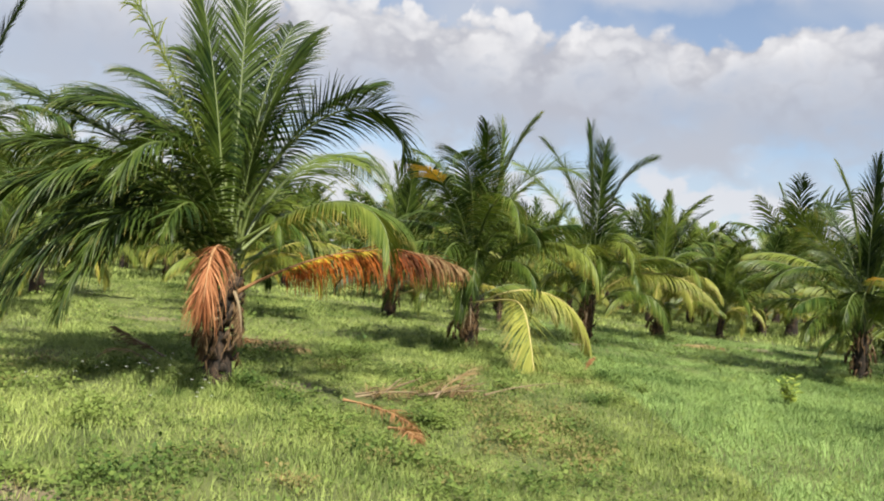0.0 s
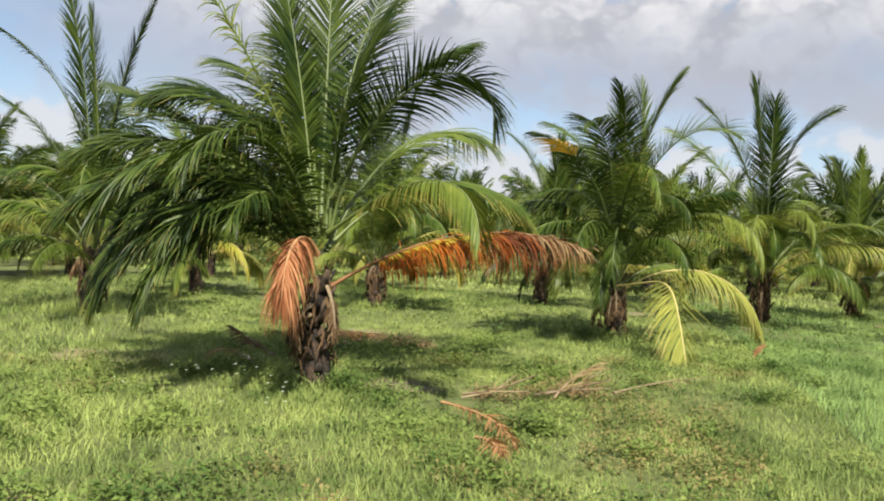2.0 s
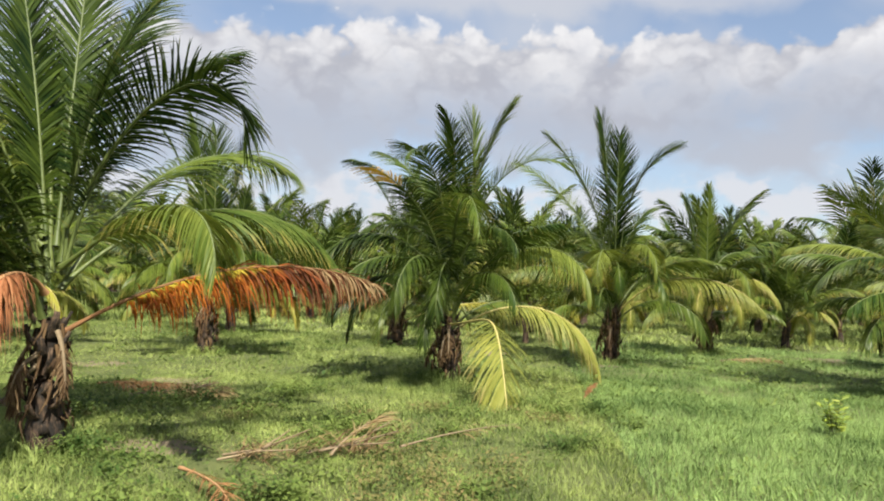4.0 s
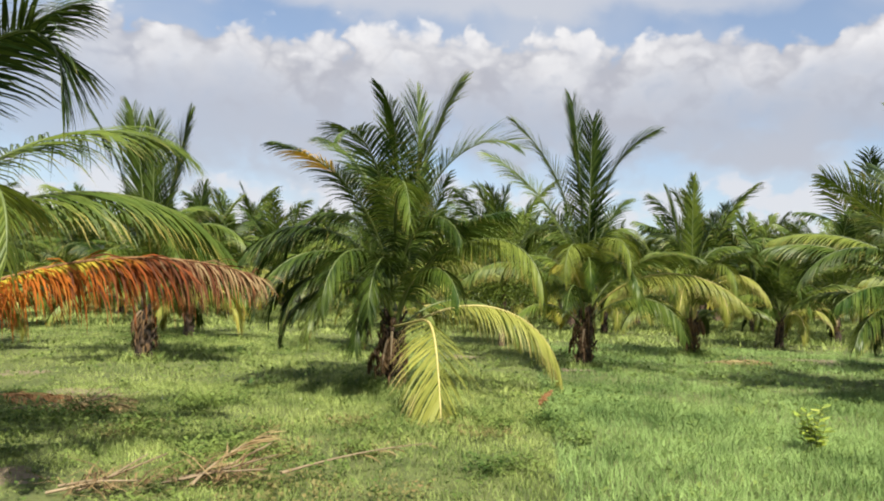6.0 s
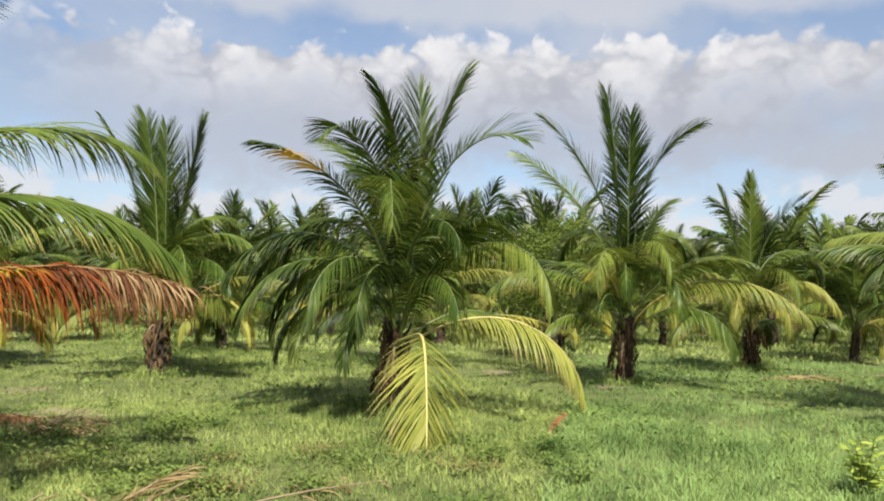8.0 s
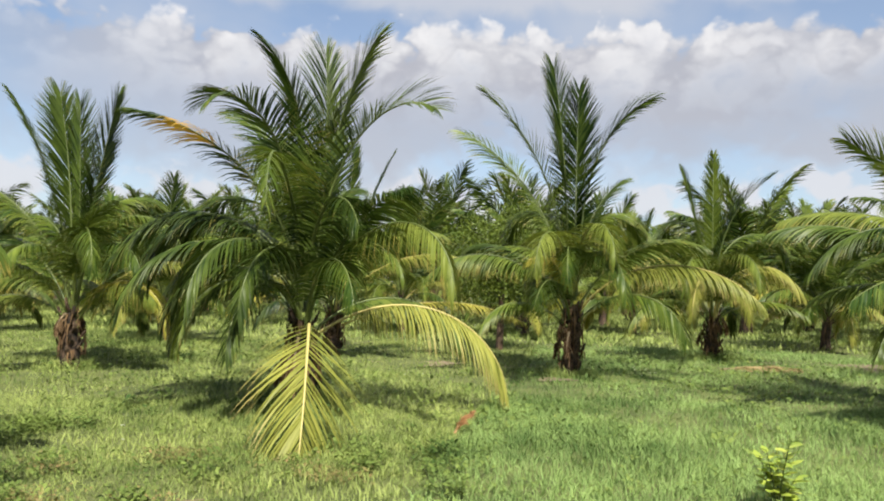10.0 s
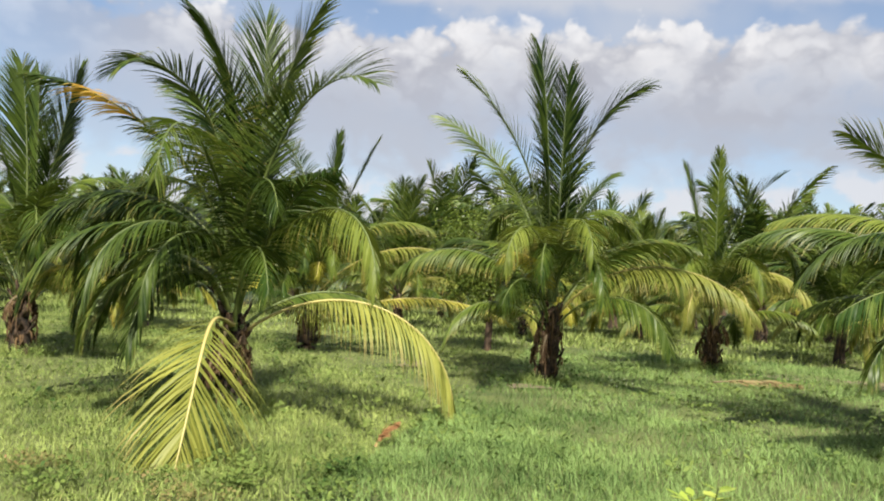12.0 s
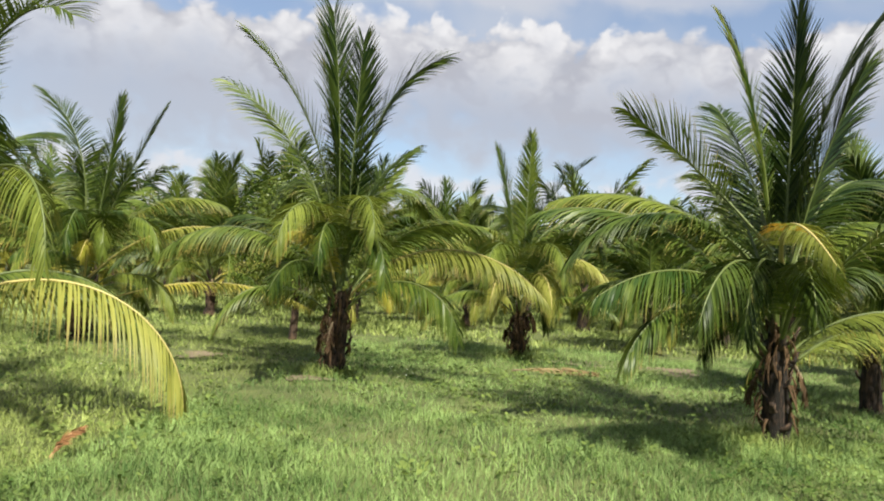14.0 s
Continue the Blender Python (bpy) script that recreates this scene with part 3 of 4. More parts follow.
def clumped(rng, x0, x1, y0, y1, clumps, each, spread):
    n = int((x1 - x0) * (y1 - y0) * clumps)
    cx, cy = np.repeat(rng.uniform(x0, x1, n), each), np.repeat(rng.uniform(y0, y1, n), each)
    r = np.repeat(rng.uniform(0.3, 1.0, n), each) * spread
    return cx + rng.normal(0, 1, n * each) * r, cy + rng.normal(0, 1, n * each) * r * 0.7


rng = np.random.default_rng(6)
grass("meadow_grass", rng, *scatter(rng, -14, 14, -6, 3.6, 170), 0.12, 0.018, 1, "green grass along the way")
grass("meadow_grass", rng, *scatter(rng, 12.5, 18, 3.6, 18, 150), 0.13, 0.018, 1, "green grass beside the palms")
rng = np.random.default_rng(8)
weeds("ground_weeds", rng, *clumped(rng, -5.5, 3.6, 4.2, 14, 1.1, 22, 0.28), 0.10, 0.17, 0.045, WEED, "clumps of broad-leaved green weeds in the grass")
weeds("dry_weeds", rng, *clumped(rng, -5.5, 3.0, 4.2, 13, 0.35, 14, 0.25), 0.10, 0.14, 0.035, RUSSET, "drying brownish weeds in the grass")
weeds("ground_weeds", rng, *scatter(rng, -6.0, 3.4, 3.8, 15, 12, 0.1), 0.11, 0.14, 0.042, WEED, "low broad-leaved green weeds in the grass")
weeds("ground_weeds", rng, *scatter(rng, 3.4, 11.5, 5, 18, 9, 0.2), 0.10, 0.15, 0.045, WEED, "scattered green weeds in the grass")
weeds("ground_weeds", rng, *scatter(rng, -14, 12, 15, 25, 6, 0.2), 0.14, 0.18, 0.07, WEED, "green weeds under the palms")
weeds("russet_weeds", rng, *scatter(rng, 0.6, 2.1, 7.3, 10.2, 60, 0.3), 0.10, 0.13, 0.04, RUSSET, "reddish-brown drying weeds in the grass")
weeds("russet_weeds", rng, *scatter(rng, -6.4, -4.6, 8.6, 10.2, 50, 0.2), 0.10, 0.12, 0.04, RUSSET, "reddish-brown drying weeds in the grass")


def tuft_ring(rng, spots):
    xs, ys = [], []
    for cx, cy, n in spots:
        a, r = rng.uniform(0, 2 * np.pi, n), 0.16 + np.abs(rng.normal(0, 0.28, n))
        xs.append(cx + r * np.cos(a)), ys.append(cy + r * np.sin(a))
    return np.concatenate(xs), np.concatenate(ys)


grass("trunk_grass", rng, *tuft_ring(rng, [(-2.51, 9.36, 500), (0.78, 15.95, 900), (4.26, 20.85, 900), (-4.9, 18.9, 600), (9.93, 17.45, 900), (7.42, 24.95, 700), (-9.07, 13.98, 600)]),
      0.22, 0.011, 2, "taller grass round the palm trunks")


# ---------- things lying and growing in the grass ----------
def fallen_frond(x, y, turn, length, hue, label, rise=0.05, e1=-6, seed=1, leaf=0.4, droop=0.8, sparse=0.0, bend=20, name="fallen_frond", fan=0.1, bare=0.15, e0=8):
    r = np.random.default_rng(seed)
    ob = thing(name, x, y, float(ground_height(x, y)), 0, label, "dead frond")
    curve = frond_curve((0, 0, rise), turn, e0, e1, length, bend, 1.0, 14)
    stalk, leaves = frond_meshes(curve, r, 80, 4, leaf, 0.013, bare, droop, fan, 0, 0.012, sparse, 0.55, 0.45)
    v = leaves[0].copy()
    v += np.repeat(r.normal(0, 0.012, (len(v) // 8, 3)), 8, 0)[:len(v)] if len(v) % 8 == 0 else 0
    v[:, 2] = np.maximum(v[:, 2], 0.02 + 0.05 * r.random(len(v)))
    child("stalk", make_mesh("stalk", *stalk, mat=HUE[hue][1], smooth=True), ob)
    child("foliage", make_mesh("foliage", v, leaves[1], leaves[2], HUE[hue][0]), ob)
    return ob


fallen_frond(-0.85, 8.75, 130, 1.6, "t", "dry tan palm frond lying in the grass", 0.13, seed=2, leaf=0.24, bend=35, sparse=0.2, droop=0.3, e0=4)
fallen_frond(-0.25, 7.45, 150, 0.7, "t", "piece of dry tan palm frond in the grass", 0.15, seed=22, leaf=0.2, sparse=0.25, bend=10, droop=0.3, e0=15)
def straw_heap(x, y, count, reach, seed, label):
    """A heap of dry leaflets and stalks lying across each other."""
    r = np.random.default_rng(seed)
    ob = thing("dry_frond_heap", x, y, float(ground_height(x, y)), 0, label, "dead fronds")
    for part_name, mat, share, fat in (("dry_leaf_litter", STRAW, 0.65, 0.007), ("dry_leaf_litter", BROWN, 0.35, 0.009)):
        n = int(count * share)
        a, rad = r.uniform(0, 2 * np.pi, n), reach * r.random(n) ** 0.7
        base = np.stack([rad * np.cos(a) * 1.3, rad * np.sin(a) * 0.6, r.uniform(0.02, 0.12, n)], 1)
        w = np.where(r.random(n) < 0.6, r.normal(0.5, 0.5, n), r.uniform(0, 6.3, n))
        d = np.stack([np.cos(w), np.sin(w), np.abs(r.normal(0.18, 0.32, n))], 1)
        ln = r.uniform(0.15, 0.5, n)[:, None]
        sd = unit(np.cross(d, (0, 0, 1.0))) * fat * r.uniform(0.6, 1.3, n)[:, None]
        tip = base + d * ln - (0, 0, 0.03)
        mid = base + d * ln * 0.5 + (0, 0, 0.03)
        v = np.stack([base - sd * 0.6, base + sd * 0.6, mid - sd, mid + sd, tip - sd * 0.2, tip + sd * 0.2], 1).reshape(-1, 3)
        q = np.arange(n)[:, None] * 6
        f = np.vstack([q + np.array((0, 1, 3, 2)), q + np.array((2, 3, 5, 4))])
        uv = np.tile(np.array([(0.3, 0.0), (0.3, 0.0), (0.3, 0.3), (0.3, 0.3), (0.3, 0.6), (0.3, 0.6)]), (n, 1))
        tagged(child(part_name, make_mesh(part_name, v, f, uv, mat), ob), kind="stuff")
    for k in range(3):
        w = r.uniform(-0.6, 1.2)
        p = np.array([(-0.4 * math.cos(w), -0.2 + 0.1 * k, 0.06), (0, 0.05 * k, 0.12), (0.5 * math.cos(w), 0.4 * math.sin(w), 0.2 + 0.06 * k)])
        child("stalk", make_mesh("stalk", *tube(p, (0.014, 0.011, 0.006), 5), mat=STALK_D), ob)


straw_heap(0.35, 9.95, 100, 0.34, 41, "heap of dry brown and straw-coloured frond pieces")
straw_heap(-0.45, 9.6, 90, 0.3, 42, "heap of pale dry frond pieces in the grass")
fallen_frond(0.2, 9.8, 35, 0.8, "d", "dry straw-coloured palm frond sticking up from the grass", 0.05, 12, 3, 0.28, 0.3, 0.72, e0=38)
fallen_frond(0.85, 10.1, 45, 1.5, "d", "long bare dry frond stalk lying in the grass", 0.10, 2, 7, 0.2, 0.6, 0.92)
fallen_frond(-4.3, 13.45, 95, 1.5, "t", "tan dead palm frond under a palm", 0.10, -4, 8, 0.35, 0.6)
straw_heap(-2.7, 12.9, 90, 0.45, 43, "grey dry frond pieces under a palm")
fallen_frond(-3.4, 12.7, 70, 1.4, "d", "grey dry palm frond under a palm", 0.08, -4, 9, 0.35, 0.5)
fallen_frond(-3.6, 10.6, -70, 1.1, "b", "dark dead palm frond beside the trunk", 0.08, 10, 10, 0.26, 0.5, 0.3, e0=20)
fallen_frond(-3.5, 9.9, -100, 0.8, "d", "dry bent frond stalk beside the trunk", 0.05, -40, 11, 0.15, 0.5, 0.8, e0=50)
fallen_frond(-3.9, 13.6, 80, 1.6, "d", "dry straw-coloured frond on bare soil", 0.05, -4, 12, 0.3, 0.5, 0.4)
fallen_frond(3.1, 14.7, 40, 0.32, "t", "small dry reddish stem sticking up from the grass", 0.02, 20, 13, 0.1, 0.5, 0.3, e0=70)
fallen_frond(7.2, 22.4, 80, 1.5, "d", "dry straw-coloured frond under a palm", 0.05, -4, 15, 0.3, 0.5, 0.3)
fallen_frond(8.4, 11.9, 70, 1.0, "d", "dry straw-coloured frond in the grass", 0.04, -4, 16, 0.25, 0.5, 0.4)


def sapling(x, y):
    """A small shrub: a few stems with oval yellow-green leaves."""
    r = np.random.default_rng(21)
    ob = thing("sapling", x, y, float(ground_height(x, y)), 0, "small yellow-green broad-leaved sapling in the grass", "sapling")
    m, t, b, out = material("sapling_leaf", 0.4)
    isl = node(t, "ShaderNodeNewGeometry").outputs["Random Per Island"]
    c = blend(t, isl, (0.22, 0.32, 0.035), (0.48, 0.53, 0.10))
    t.links.new(c, b.inputs["Base Color"])
    tr = node(t, "ShaderNodeBsdfTranslucent", {"Color": c})
    t.links.new(node(t, "ShaderNodeMixShader", {0: 0.35, 1: b.outputs[0], 2: tr.outputs[0]}).outputs[0], out.inputs[0])
    for k in range(5):
        a, h = k * 1.3, 0.28 + 0.07 * k
        p = np.array([(0, 0, -0.05), (0.05 * math.cos(a), 0.05 * math.sin(a), h * 0.5), (0.13 * math.cos(a), 0.13 * math.sin(a), h)])
        child("stem", make_mesh("stem", *tube(p, (0.008, 0.006, 0.003), 5), mat=STALK), ob)
        vs, fs = [], []
        for q in range(22):
            at = p[1] * 0.6 + (p[2] - p[1] * 0.6) * (q / 21.0)
            w = a + q * 2.4
            o = np.array((math.cos(w), math.sin(w), r.uniform(0.0, 0.7)))
            sd = np.array((-math.sin(w), math.cos(w), r.normal(0, 0.2)))
            ln = r.uniform(0.09, 0.15)
            n0 = len(vs)
            vs += [at, at + o * ln * 0.3 + sd * ln * 0.2, at + o * ln * 0.7 + sd * ln * 0.2 - (0, 0, 0.01), at + o * ln - (0, 0, 0.02),
                   at + o * ln * 0.7 - sd * ln * 0.2 - (0, 0, 0.01), at + o * ln * 0.3 - sd * ln * 0.2]
            fs += [(n0, n0 + 1, n0 + 2, n0 + 3), (n0, n0 + 3, n0 + 4, n0 + 5)]
        tagged(child("leaf_spray", make_mesh("leaf_spray", vs, fs, mat=m), ob), kind="stuff")


sapling(5.97, 12.45)

# small white flowers on weeds
def flowers():
    r = np.random.default_rng(31)
    spots = [(-3.2, 9.2, 14), (-2.9, 8.5, 9), (-2.2, 7.6, 8), (-3.8, 8.2, 6), (-1.6, 12.6, 3), (0.2, 12.9, 2), (1.6, 18.3, 4), (5.6, 19.4, 6)]
    vs, fs = [], []
    for sx, sy, n in spots:
        for _ in range(n):
            c = np.array((sx + r.normal(0, 0.22), sy + r.normal(0, 0.22), r.uniform(0.12, 0.30)))
            n0 = len(vs)
            vs.append(c)
            for k in range(6):
                vs.append(c + 0.014 * np.array((math.cos(k * 1.047), math.sin(k * 1.047), 0.35 * (k % 2))))
            fs += [(n0, n0 + 1 + k, n0 + 1 + (k + 1) % 6) for k in range(6)]
    m = plain_material("white_petals", (0.5, 0.52, 0.46), (0.75, 0.75, 0.7), 8.0, 0.6, 0.1)
    tagged(new("weed_flowers", make_mesh("weed_flowers", vs, fs, mat=m)), "tiny white flowers on the weeds", "flowers", kind="stuff")


flowers()


# ---------- palms ----------
# each frond: azimuth, start and end elevation, length, hue, options
# left and lower fronds take dark g, shade of the dense crown put into hue
CROWN_A = [
    (-23, 75, 75, 3.84, "g", {"z": 1.96, "bend": 3, "power": 1.26, "fan": 0.14, "droop": 0.35, "pairs": 1.4, "leaf": 0.69, "spread": 0.68, "wide": 1.1}),
    (-64, 80, 69, 3.42, "g", {"z": 1.83, "bend": -1, "power": 1.21, "fan": 0.17, "droop": 0.4, "pairs": 1.4, "leaf": 0.69, "spread": 0.68, "wide": 1.1}),
    (57, 91, 60, 2.84, "g", {"z": 1.68, "bend": -1, "power": 1.28, "fan": 0.17, "droop": 0.5, "pairs": 1.4, "leaf": 0.81, "spread": 0.68, "wide": 1.15}),
    (-118, 87, 50, 3.6, "l", {"z": 1.50, "bend": -7, "power": 0.65, "twist": 45, "bare": 0.3, "leaf": 0.42, "ragged": 0.4, "sparse": 0.1, "droop": 0.9}),
    (-84, 69, -32, 3.51, "g", {"z": 1.35, "bend": 5, "power": 2.3, "droop": 0.6, "fan": 0.4, "leaf": 0.75, "pairs": 1.1, "wide": 1.1}),
    (88, 63, -90, 3.0, "g", {"z": 2.15, "bend": 40, "power": 2.35, "droop": 0.5, "fan": 0.3, "leaf": 0.75, "twist": 50, "pairs": 0.9}),
    (24, 59, -17, 3.76, "m", {"z": 1.54, "bend": 2, "power": 1.41, "droop": 0.95, "leaf": 1.0, "pairs": 1.15, "wide": 0.95}),
    (10, 84, 50, 3.3, "g", {"z": 1.8, "power": 1.3, "fan": 0.2, "droop": 0.5, "leaf": 0.75, "pairs": 1.2}),
    (-45, 82, 30, 3.2, "g", {"z": 1.7, "power": 1.3, "fan": 0.2, "droop": 0.6, "leaf": 0.75, "pairs": 1.2}),
    (75, 80, 25, 2.8, "g", {"z": 1.7, "power": 1.4, "fan": 0.2, "droop": 0.6, "leaf": 0.75, "pairs": 1.2}),
]
CROWN_A += [
    (102, 33, -83, 2.62, "l", {"z": 1.75, "bend": 40, "power": 2.35, "droop": 0.9, "fan": 0.1, "leaf": 0.62, "pairs": 1.25, "wide": 1.15}),
    (66, 34, -19, 3.31, "o", {"z": 1.11, "bend": -1, "power": 1.26, "droop": 1.9, "fan": -0.3, "leaf": 0.52, "spread": 0.75, "ragged": 0.9, "pairs": 3.4, "wide": 0.75, "bare": 0.2}),
    (178, 46, -87, 1.55, "s", {"z": 1.5, "bend": -14, "power": 0.95, "droop": 1.5, "fan": 0.0, "spread": 0.7, "ragged": 0.5, "leaf": 0.62, "bare": 0.25, "pairs": 2.6, "wide": 0.8}),
    (44, 46, -44, 3.54, "l", {"z": 1.59, "bend": -7, "power": 1.29, "droop": 0.95, "fan": 0.1, "leaf": 0.88, "pairs": 1.15}),
    (-81, 33, 17, 3.42, "g", {"z": 2.03, "bend": 2, "power": 1.18, "droop": 0.45, "leaf": 0.8, "pairs": 1.2, "ragged": 0.3, "wide": 1.2}),
    (-98, 86, -13, 2.96, "g", {"z": 1.56, "bend": -2, "power": 1.19, "droop": 0.75, "leaf": 0.8, "pairs": 1.2, "ragged": 0.3, "wide": 1.2}),
]
CROWN_A += [
    (-134, 77, -76, 3.23, "g", {"z": 1.40, "bend": -2, "power": 1.20, "droop": 0.8, "leaf": 0.72, "pairs": 1.2, "ragged": 0.3, "wide": 1.15}),
    (-87, 40, -19, 3.37, "g", {"z": 1.95, "bend": -8, "power": 1.09, "droop": 0.7, "leaf": 0.85, "pairs": 1.3, "ragged": 0.3, "wide": 1.2}),
    (-106, 89, -75, 2.94, "g", {"z": 1.36, "bend": -4, "power": 0.92, "droop": 0.8, "leaf": 0.62, "pairs": 1.3, "ragged": 0.4, "wide": 1.2}),
    (-149, 76, -67, 2.42, "g", {"z": 1.18, "bend": 3, "power": 1.17, "droop": 0.8, "leaf": 0.55, "pairs": 1.3, "ragged": 0.4, "wide": 1.2}),
    (-76, 73, -80, 2.57, "g", {"z": 1.18, "bend": 9, "power": 1.30, "droop": 0.8, "leaf": 0.55, "pairs": 1.3, "ragged": 0.4, "wide": 1.2}),
    (-173, 67, -60, 2.26, "g", {"z": 1.26, "bend": -3, "power": 1.43, "droop": 0.8, "leaf": 0.5, "pairs": 1.2, "ragged": 0.4}),
]
CROWN_A += [
    (-103, 48, -46, 3.20, "g", {"z": 1.74, "bend": -3, "power": 1.01, "droop": 0.7, "leaf": 0.75, "pairs": 1.3, "ragged": 0.3, "wide": 1.2}),
    (-90, 70, -65, 3.14, "g", {"z": 1.50, "bend": -10, "power": 1.04, "droop": 0.8, "leaf": 0.7, "pairs": 1.2, "ragged": 0.4, "wide": 1.2}),
    (-112, 62, -82, 3.1, "g", {"z": 1.30, "bend": -6, "power": 1.05, "droop": 0.9, "leaf": 0.7, "pairs": 1.2, "ragged": 0.3}),
    (-126, 58, -78, 2.9, "g", {"z": 1.25, "bend": 5, "power": 1.0, "droop": 0.9, "leaf": 0.65, "pairs": 1.2, "ragged": 0.3}),
    (-96, 52, -72, 3.2, "g", {"z": 1.35, "bend": 4, "power": 1.1, "droop": 0.9, "leaf": 0.7, "pairs": 1.2, "ragged": 0.3}),
    (-70, 60, -70, 3.2, "g", {"z": 1.4, "bend": -4, "power": 1.1, "droop": 0.9, "leaf": 0.7, "pairs": 1.2, "ragged": 0.3}),
    (-142, 66, -84, 2.6, "g", {"z": 1.2, "bend": -3, "power": 1.0, "droop": 0.9, "leaf": 0.6, "pairs": 1.2, "ragged": 0.3}),
    (-156, 81, -77, 2.84, "g", {"z": 1.48, "bend": -6, "power": 1.53, "droop": 0.8, "leaf": 0.6, "pairs": 1.2, "ragged": 0.3}),
    (-66, 83, 10, 3.14, "g", {"z": 1.60, "bend": -1, "power": 1.30, "droop": 0.6, "leaf": 0.8}),
    (-66, 90, -75, 3.12, "g", {"z": 1.64, "bend": -3, "power": 1.45, "droop": 0.8, "leaf": 0.8, "pairs": 1.2}),
    (-80, 79, -60, 2.51, "g", {"z": 1.33, "bend": -4, "power": 0.81, "droop": 0.7, "leaf": 0.5, "pairs": 1.3, "ragged": 0.5}),
]
# hues also carry shade and sheen: darker g on the left, lighter m, l right
CROWN_B = [
    (166, 95, 23, 2.94, "m", {"z": 2.1, "bend": 29, "power": 1.27, "fan": 0.16, "droop": 0.35, "spread": 0.68, "wide": 1.1, "leaf": 0.6, "twist": 40}),
    (123, 74, 96, 3.5, "g", {"z": 1.25, "bend": -3, "power": 0.91, "fan": 0.16, "droop": 0.35, "spread": 0.68, "wide": 1.1, "leaf": 0.8}),
    (96, 84, 56, 3.70, "m", {"z": 1.40, "power": 2.4, "fan": 0.2, "droop": 0.4, "leaf": 0.75, "spread": 0.68, "wide": 1.1}),
    (110, 73, -31, 3.18, "m", {"z": 1.90, "bend": 4, "power": 2.4, "droop": 0.35, "fan": 0.5, "leaf": 0.72, "twist": -40}),
    (-150, 81, -45, 2.88, "m", {"z": 2.1, "bend": -16, "power": 2.3, "droop": 0.5, "fan": 0.4, "leaf": 0.7}),
    (-138, 88, 1, 3.4, "g", {"z": 1.51, "bend": -8, "power": 0.95, "tip": 0.75, "droop": 0.6, "leaf": 0.6}),
    (172, 42, -78, 3.3, "l", {"z": 2.1, "bend": -14, "power": 2.3, "droop": 1.0, "twist": 25, "leaf": 0.62}),
    (119, 36, -90, 3.42, "l", {"z": 1.60, "bend": 16, "power": 2.2, "droop": 1.5, "fan": 0.1, "leaf": 0.62, "pairs": 0.9}),
    (78, 38, -91, 3.56, "k", {"z": 0.89, "bend": 8, "power": 1.28, "droop": 1.3, "fan": 0.0, "wide": 1.1, "leaf": 0.84, "pairs": 0.9, "bare": 0.2, "ragged": 0.1, "spread": 1.25}),
    (155, 7, -58, 3.74, "k", {"z": 1.01, "bend": 13, "kink": 0.58, "droop": 0.45, "fan": -0.1, "spread": 0.9, "wide": 1.1, "leaf": 0.92, "pairs": 0.82, "bare": 0.5, "ragged": 0.15, "twist": 25}),
    (-87, 91, -85, 2.92, "g", {"z": 1.61, "bend": 2, "power": 1.26, "droop": 1.0}),
    (-157, 88, -89, 2.92, "g", {"z": 1.21, "bend": -6, "power": 1.07, "droop": 1.1}),
    (178, 77, -90, 2.6, "g", {"z": 1.31, "bend": 10, "power": 1.10, "droop": 1.1}),
    (-128, 60, -80, 2.9, "g", {"z": 1.5, "bend": 4, "power": 1.1, "droop": 1.0}),
    (-110, 74, -70, 3.2, "g", {"z": 1.45, "bend": -5, "power": 1.2, "droop": 1.0, "ragged": 0.3}),
    (140, 83, -60, 2.6, "g", {"z": 1.5, "power": 1.4, "droop": 0.9}),
    (-89, 70, -90, 3.22, "g", {"z": 1.55, "bend": -3, "power": 1.28, "droop": 1.1}),
    (-77, 64, -90, 3.09, "g", {"z": 1.34, "bend": -2, "power": 1.13, "droop": 1.1}),
    (-33, 92, -37, 3.25, "g", {"z": 1.84, "bend": -9, "power": 1.53, "droop": 0.9}),
    (-60, 84, 20, 3.0, "g", {"z": 1.8, "bend": -6, "power": 1.4, "droop": 0.6}),
    (-145, 70, -88, 2.3, "m", {"z": 1.2, "bend": 6, "power": 0.95, "droop": 1.0}),
    (-118, 74, -88, 2.4, "g", {"z": 1.25, "bend": -4, "power": 1.0, "droop": 1.0}),
    (-100, 68, -85, 2.3, "g", {"z": 1.1, "bend": 3, "power": 0.95, "droop": 1.1}),
    (-170, 60, -88, 2.3, "g", {"z": 1.2, "bend": -8, "power": 1.0, "droop": 1.0}),
    (142, 74, -68, 2.54, "m", {"z": 0.95, "power": 1.38, "droop": 1.30}),
]
CROWN_H = [
    (-103, 90, 81, 4.10, "g", {"z": 1.79, "power": 1.15, "fan": 0.14, "droop": 0.3, "leaf": 0.9, "spread": 0.72, "wide": 1.25, "twist": 60, "pairs": 1.5}),
    (24, 89, 87, 3.6, "g", {"z": 1.90, "power": 1.24, "fan": 0.22, "droop": 0.3, "leaf": 0.8, "spread": 0.72, "wide": 1.25}),
    (85, 85, 22, 3.62, "g", {"z": 2.15, "bend": -3, "power": 2.3, "fan": 0.2, "droop": 0.4, "leaf": 0.70, "spread": 0.68, "wide": 1.15, "twist": 25}),
    (-104, 83, 39, 3.93, "m", {"z": 1.92, "bend": -4, "power": 1.39, "droop": 0.4, "leaf": 0.65, "spread": 0.85}),
    (-76, 82, 27, 4.17, "m", {"z": 1.52, "power": 1.07, "droop": 0.55, "twist": 30, "leaf": 0.72}),
    (53, 90, 34, 2.61, "g", {"z": 1.51, "bend": -1, "power": 1.24, "droop": 0.5}),
]
